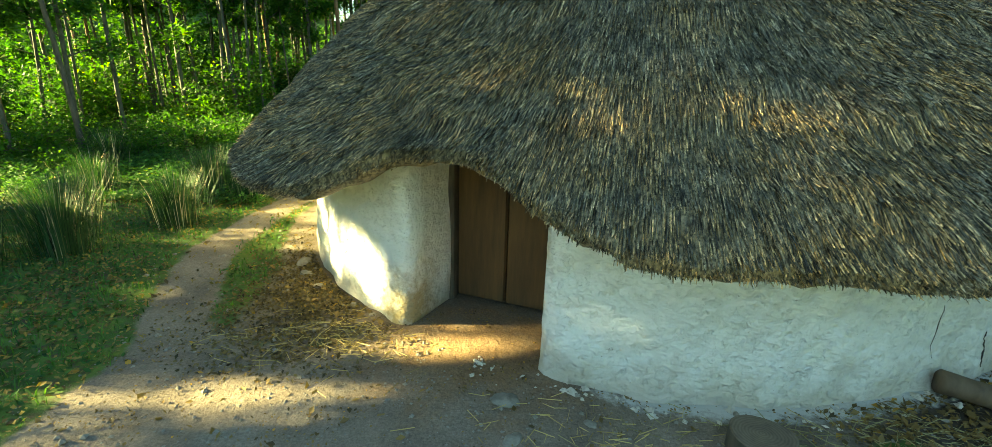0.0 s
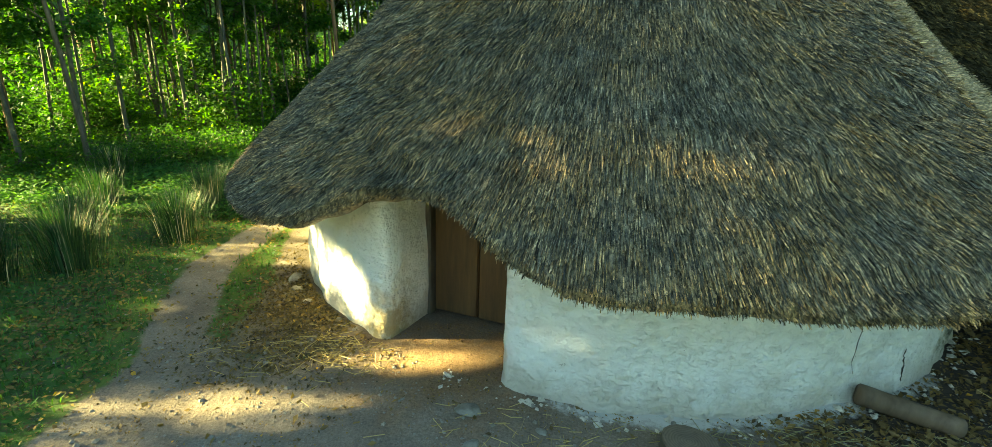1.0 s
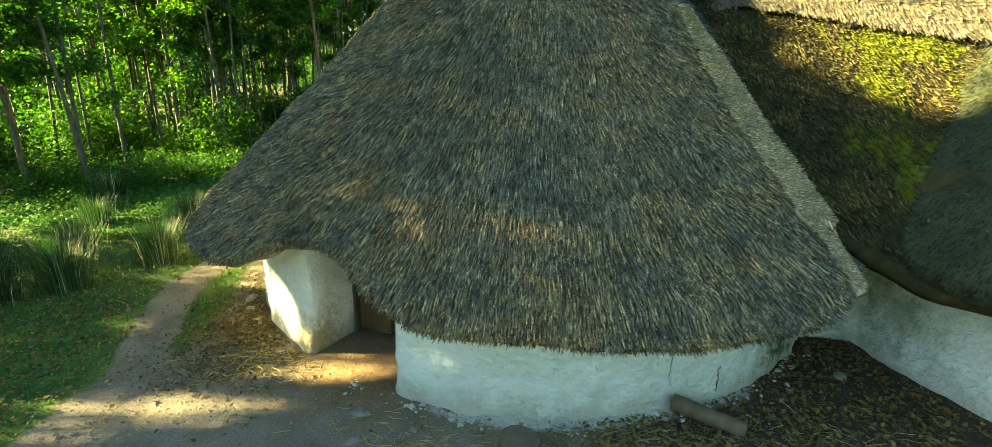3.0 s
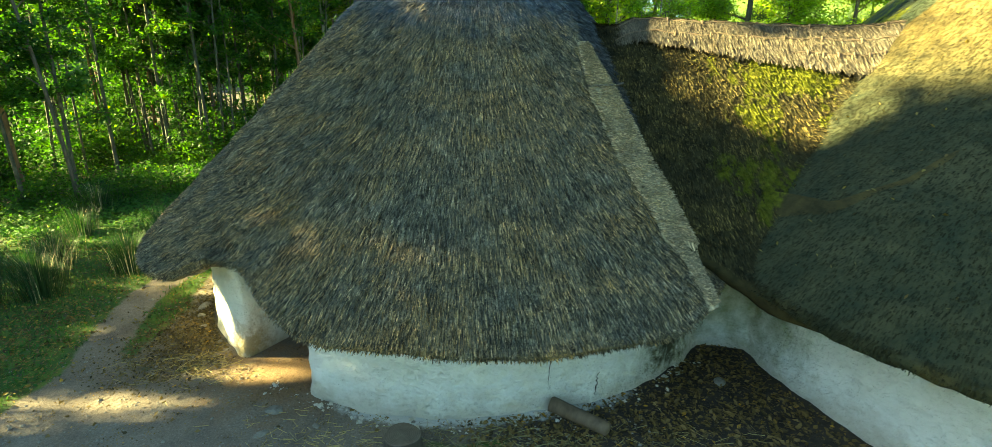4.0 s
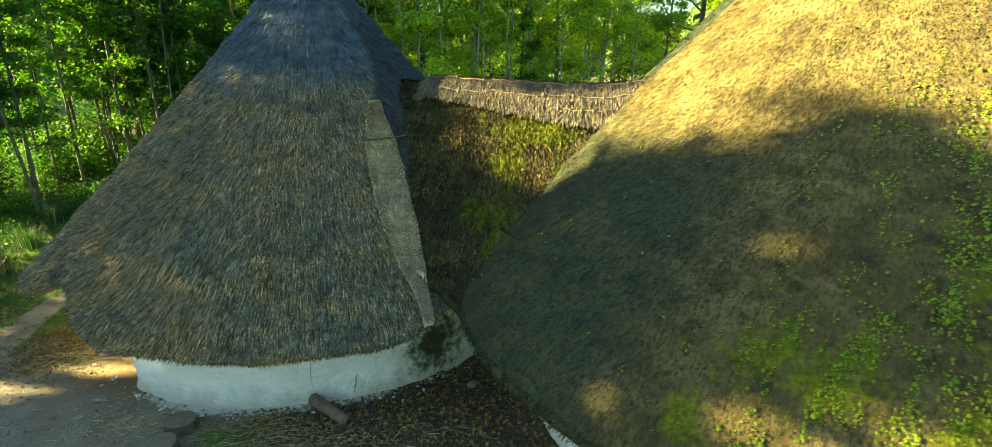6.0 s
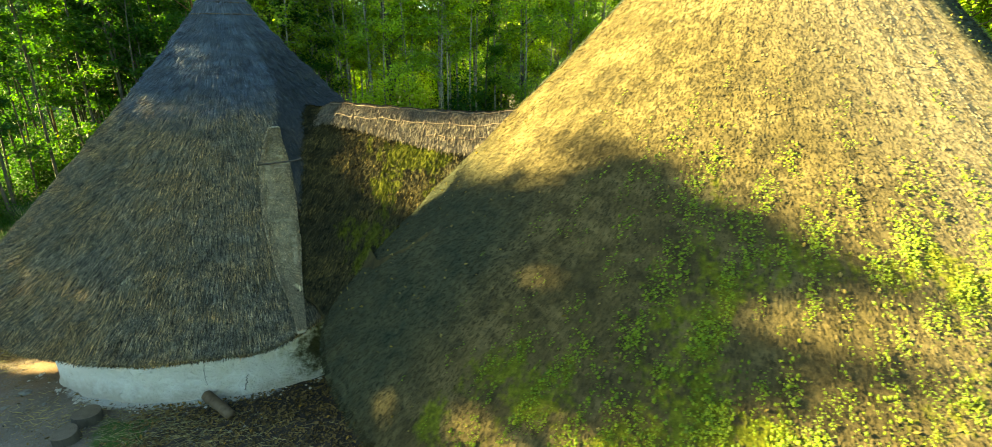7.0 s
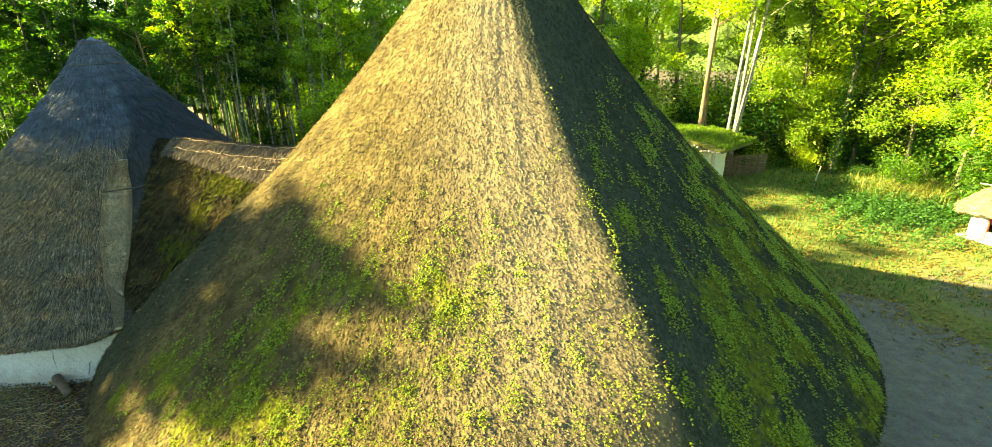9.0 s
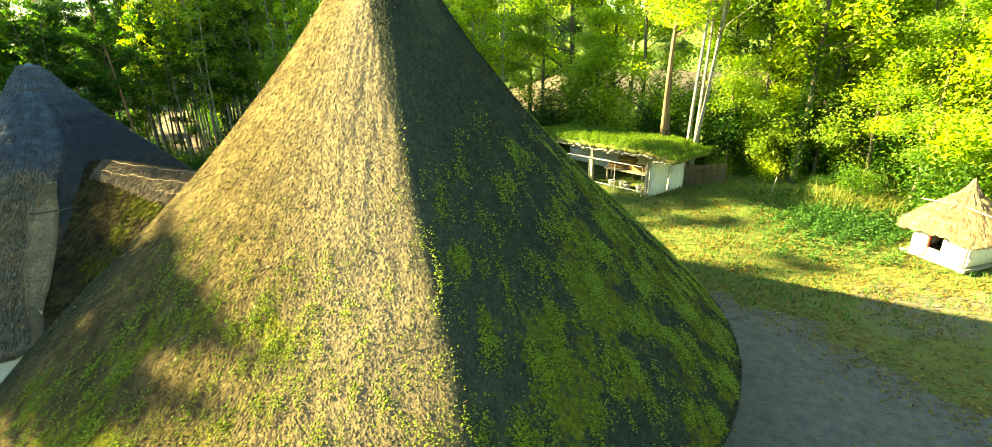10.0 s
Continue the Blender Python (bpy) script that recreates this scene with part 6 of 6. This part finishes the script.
for k, (x, y) in enumerate(((-2.0, 0.2), (-1.45, 0.3), (-1.1, 0.15), (-0.45, 0.2))):
    bk = empty("bucket", SHED @ T((x, y, 0.0)), label="white plastic bucket standing under the bench", category="bucket", group="white buckets")
    part("body", bucket_mesh(), bk)
    vs, fs = tube([(0.17 * math.cos(t), 0.03, 0.33 + 0.06 * math.sin(t)) for t in np.linspace(0, 3.14159, 10)], 0.005, 5)
    part("handle", mesh_of("handle", vs, fs, M_METAL), bk, "thin wire handle")


# woven hurdle
hurdle = empty("wattle_hurdle", pose(22.0, 22.2, float(height(22, 22.2)), 0, 0, math.degrees(math.atan2(0.75, 2.1))), label="grey woven hazel hurdle beside the shelter", category="hurdle")
for k in range(7):
    vs, fs = tube([(0.05 + k * 0.37, 0, -0.1), (0.05 + k * 0.37, 0.01, 1.12 + 0.04 * math.sin(k * 3))], 0.022, 7)
    part("stake", mesh_of("stake", vs, fs, M_BARK), hurdle)
for k in range(26):
    z = 0.05 + k * 0.039
    vs, fs = tube([(x, 0.035 * math.sin(x / 0.37 * math.pi + math.pi * (k % 2) - 0.42), z + 0.008 * math.sin(x * 5 + k)) for x in np.linspace(-0.02, 2.36, 20)], 0.019, 5)
    part("weaver", mesh_of("weaver", vs, fs, M_LOG), hurdle)
vs, fs = tube([(0, 0, -0.2), (0.05, 0.02, 0.5), (0.14, 0.0, 1.0)], [0.03, 0.028, 0.022], 7)
tagged(new("stake", mesh_of("stake", vs, fs, M_OAK)), "short grey stake standing in the grass", "stake").matrix_world = pose(25.9, 21.2, float(height(25.9, 21.2)))

# ---- small thatched hut on legs ----
HUT = pose(30.6, 16.05, float(height(30.6, 16.05)) - 0.27, 0, 0, -59.5)
hut = empty("raised_hut", HUT, label="small white raised hut with a straw thatched roof", category="hut")
for sx in (-0.8, 0.8):
    for sy in (-0.8, 0.8):
        at(part("leg", bm_mesh("leg", box(0.14, 0.14, 1.65, 0.015), M_OAK), hut, "grey wooden corner leg"), T((sx, sy, -0.05)))
at(part("floor", bm_mesh("floor", box(2.15, 2.0, 0.10, 0.01), M_OAK), hut, "plank floor on beams"), T((-0.05, 0, 0.30)))
for sx, w in ((-0.58, 0.5), (0.47, 0.72)):
    at(part("front_panel", bm_mesh("front_panel", box(w, 0.06, 1.15, 0.02, 0.01, 2), M_LIME, True), hut, "whitewashed front panel"), T((sx, -0.86, 0.40)))
at(part("front_panel", bm_mesh("front_panel", box(0.5, 0.06, 0.32, 0.02), M_LIME, True), hut, "low whitewashed sill panel"), T((-0.12, -0.86, 0.40)))
for s in (-1, 1):
    at(part("side_panel", bm_mesh("side_panel", box(0.06, 1.66, 1.15, 0.02, 0.01, 2), M_LIME, True), hut, "whitewashed side panel"), T((s * 0.88, 0, 0.40)))
at(part("back_panel", bm_mesh("back_panel", box(1.66, 0.06, 1.15, 0.02), M_LIME, True), hut), T((0, 0.86, 0.40)))
M_RED, n_, l_, b_ = mat("red_paint")
l_.new(ramp(n_, l_, noise_node(n_, l_, 8, 4), [(0.3, (0.30, 0.02, 0.02)), (0.7, (0.42, 0.04, 0.03))]), b_.inputs["Base Color"])
at(part("jamb", bm_mesh("jamb", box(0.05, 0.08, 1.1, 0.008), M_RED), hut, "red painted opening edge"), T((-0.32, -0.86, 0.42)))
HC = HUT.translation


def hut_z(r):
    return HC.z + 2.95 - 0.86 * r - 0.03 * r * r + 0.32 * np.exp(-(r / 0.16) ** 2)


hut_eave = lambda az: 1.62 + 0.10 * np.cos(4 * (az + radians(59.5)) + math.pi) + 0.03 * np.sin(9 * az)
hut_mid = lambda z: (HC.x + 0 * z, HC.y + 0 * z)
v, f = roof_shell(hut_mid, hut_z, hut_eave, 14, 0.02, 0.8, 96, 24)
v = v - np.array(HC)
M_HUT = thatch_material("hut_straw", (0.16, 0.125, 0.085), (0.31, 0.245, 0.165), (0.38, 0.29, 0.17), 0.03, 0, 0.4)
hr = part("roof", mesh_of("roof", v, f, M_HUT), hut, "pale straw thatch with a pointed tip")
hr.matrix_local = Matrix.Rotation(radians(59.5), 4, "Z")
v, f, _ = strands(cone_points(hut_mid, hut_z, hut_eave, 14, 0.02, -math.pi, math.pi, 0.05), 14000, 0.12, 0.005, 0.016, 36)
tagged(part("straw", mesh_of("straw", v - np.array(HC), f, M_HUT, False), hr, "combed pale straw"), kind="stuff")
vs, fs = tube([(-1.0, -0.75, 2.32), (0.2, -0.55, 2.38), (1.4, -0.5, 2.2)], 0.025, 6)
part("pole", mesh_of("pole", vs, fs, M_OAK), hut, "thin pole laid across the thatch")

# ---- moss cushions on the large roof ----
def moss_cushions(n, seed, az0, az1):
    """Tufts of moss, each a dozen small pads strung down the slope."""
    r = np.random.default_rng(seed)
    az, rad = r.uniform(az0, az1, n), np.sqrt(r.uniform(0.09, 1.0, n)) * 7.7
    x, y = BIG[0] + rad * np.cos(az), BIG[1] + rad * np.sin(az)
    clump = np.clip(0.08 + 0.5 * wobble(x * 1.6, y * 1.3, 95, 1.1) + 0.35 * wobble(az * 14, rad * 0.8, 96, 0.9) + 0.3 * wobble(az * 40, rad * 2.5, 98, 1.0), 0, 1)
    wet = smooth01((np.degrees(az) + 62) / 8)
    clump = clump * (1 - wet) + wet * np.clip(-0.05 + 1.1 * wobble(x * 1.2, y * 1.2, 99, 1.5) + 0.55 * wobble(az * 12, rad * 1.2, 96, 0.9), 0, 1.2)
    m = r.uniform(size=n) < moss_big(x, y) ** 1.5 * clump * smooth01((np.degrees(az) + 140) / 36)
    az, rad = az[m], rad[m]
    k = 11
    size = np.repeat(np.minimum(r.lognormal(0, 0.6, len(az)), 2.4), k)
    az, rad = np.repeat(az, k), np.repeat(rad, k)
    az = az + r.normal(0, 0.026, len(az)) * size / rad
    rad = np.minimum(rad + r.normal(0, 0.05, len(az)) * size, 7.78)
    z = big_z(rad) + ruts(az, rad, 12, 0.025)
    cx, cy = big_centre(z)
    x, y = cx + rad * np.cos(az), cy + rad * np.sin(az)
    base = np.array([(1, 0, 0), (0.3, 0.95, 0), (-0.8, 0.6, 0), (-0.8, -0.6, 0), (0.3, -0.95, 0), (0, 0, 0.9)])
    tri = np.array([(0, 1, 5), (1, 2, 5), (2, 3, 5), (3, 4, 5), (4, 0, 5)])
    s = 0.0066 * np.minimum(r.lognormal(0, 0.4, len(az)), 2.0) * size ** 0.5
    up = np.stack([0.66 * np.cos(az), 0.66 * np.sin(az), 0 * az + 0.75], -1)
    side = np.stack([-np.sin(az), np.cos(az), 0 * az], -1)
    down = np.cross(side, up)
    p = base[None] * r.uniform(0.6, 1.4, (len(az), 6, 1)) * s[:, None, None]
    w = p[..., :1] * side[:, None] + p[..., 1:2] * down[:, None] * 1.3 + (p[..., 2:] + 0.032) * up[:, None]
    v = w + np.stack([x, y, z], -1)[:, None]
    return v.reshape(-1, 3), (np.arange(len(az))[:, None, None] * 6 + tri[None]).reshape(-1, 3)


v, f = moss_cushions(105000, 97, radians(-178), radians(30))
tagged(part("moss", mesh_of("moss", v, f, M_MOSS, False), big_roof, "yellow-green moss cushions"), kind="stuff")


# cracks in the limewash
M_CRACK, n_, l_, b_ = mat("crack_shadow_clay")
b_.inputs["Base Color"].default_value, b_.inputs["Roughness"].default_value = (0.05, 0.04, 0.03, 1), 0.95
for az0, z0, z1, w in ((-71.5, 0.28, 0.98, 0.005), (-63.5, 0.10, 0.42, 0.009)):
    pts = []
    for k in range(14):
        z = z0 + (z1 - z0) * k / 13
        a = radians(az0 + 0.35 * noise.noise((k * 0.9, az0, 0)) + 0.9 * noise.noise((k * 0.22, az0, 4)) + 0.04 * k)
        rr = 4.86 + 0.035 * noise.noise((a * 4.86 * 0.9, z * 1.2, 2.0)) + 0.042 * noise.noise((a * 4.86 * 3.0, z * 3.6, 5.3)) + 0.018 * noise.noise((a * 4.86 * 8, z * 11, 3.3)) + 0.05 * math.exp(-z / 0.2)
        pts.append((SMALL[0] + rr * math.cos(a), SMALL[1] + rr * math.sin(a), z))
    vs, fs = tube(pts, [w * (0.4 + 0.6 * math.sin(3.14 * k / 13)) for k in range(14)], 5)
    part("crack", mesh_of("crack", vs, fs, M_CRACK), small_house, "dark crack in the limewash")


def roof_specks(n, seed):
    """Leaves blown onto the large roof."""
    r = np.random.default_rng(seed)
    az, rad = r.uniform(radians(-170), radians(20), n), np.sqrt(r.uniform(0.15, 1.0, n)) * 7.6
    z = big_z(rad) + ruts(az, rad, 12, 0.025) + 0.035
    cx, cy = big_centre(z)
    return leaf_quads(np.stack([cx + rad * np.cos(az), cy + rad * np.sin(az), z], -1), 0.028, r, 0.6)


v, f = roof_specks(700, 98)
stuff("fallen_leaves", v, f, M_LITTERGOLD, "scattered dry leaves caught on the mossy thatch", "fallen leaves")
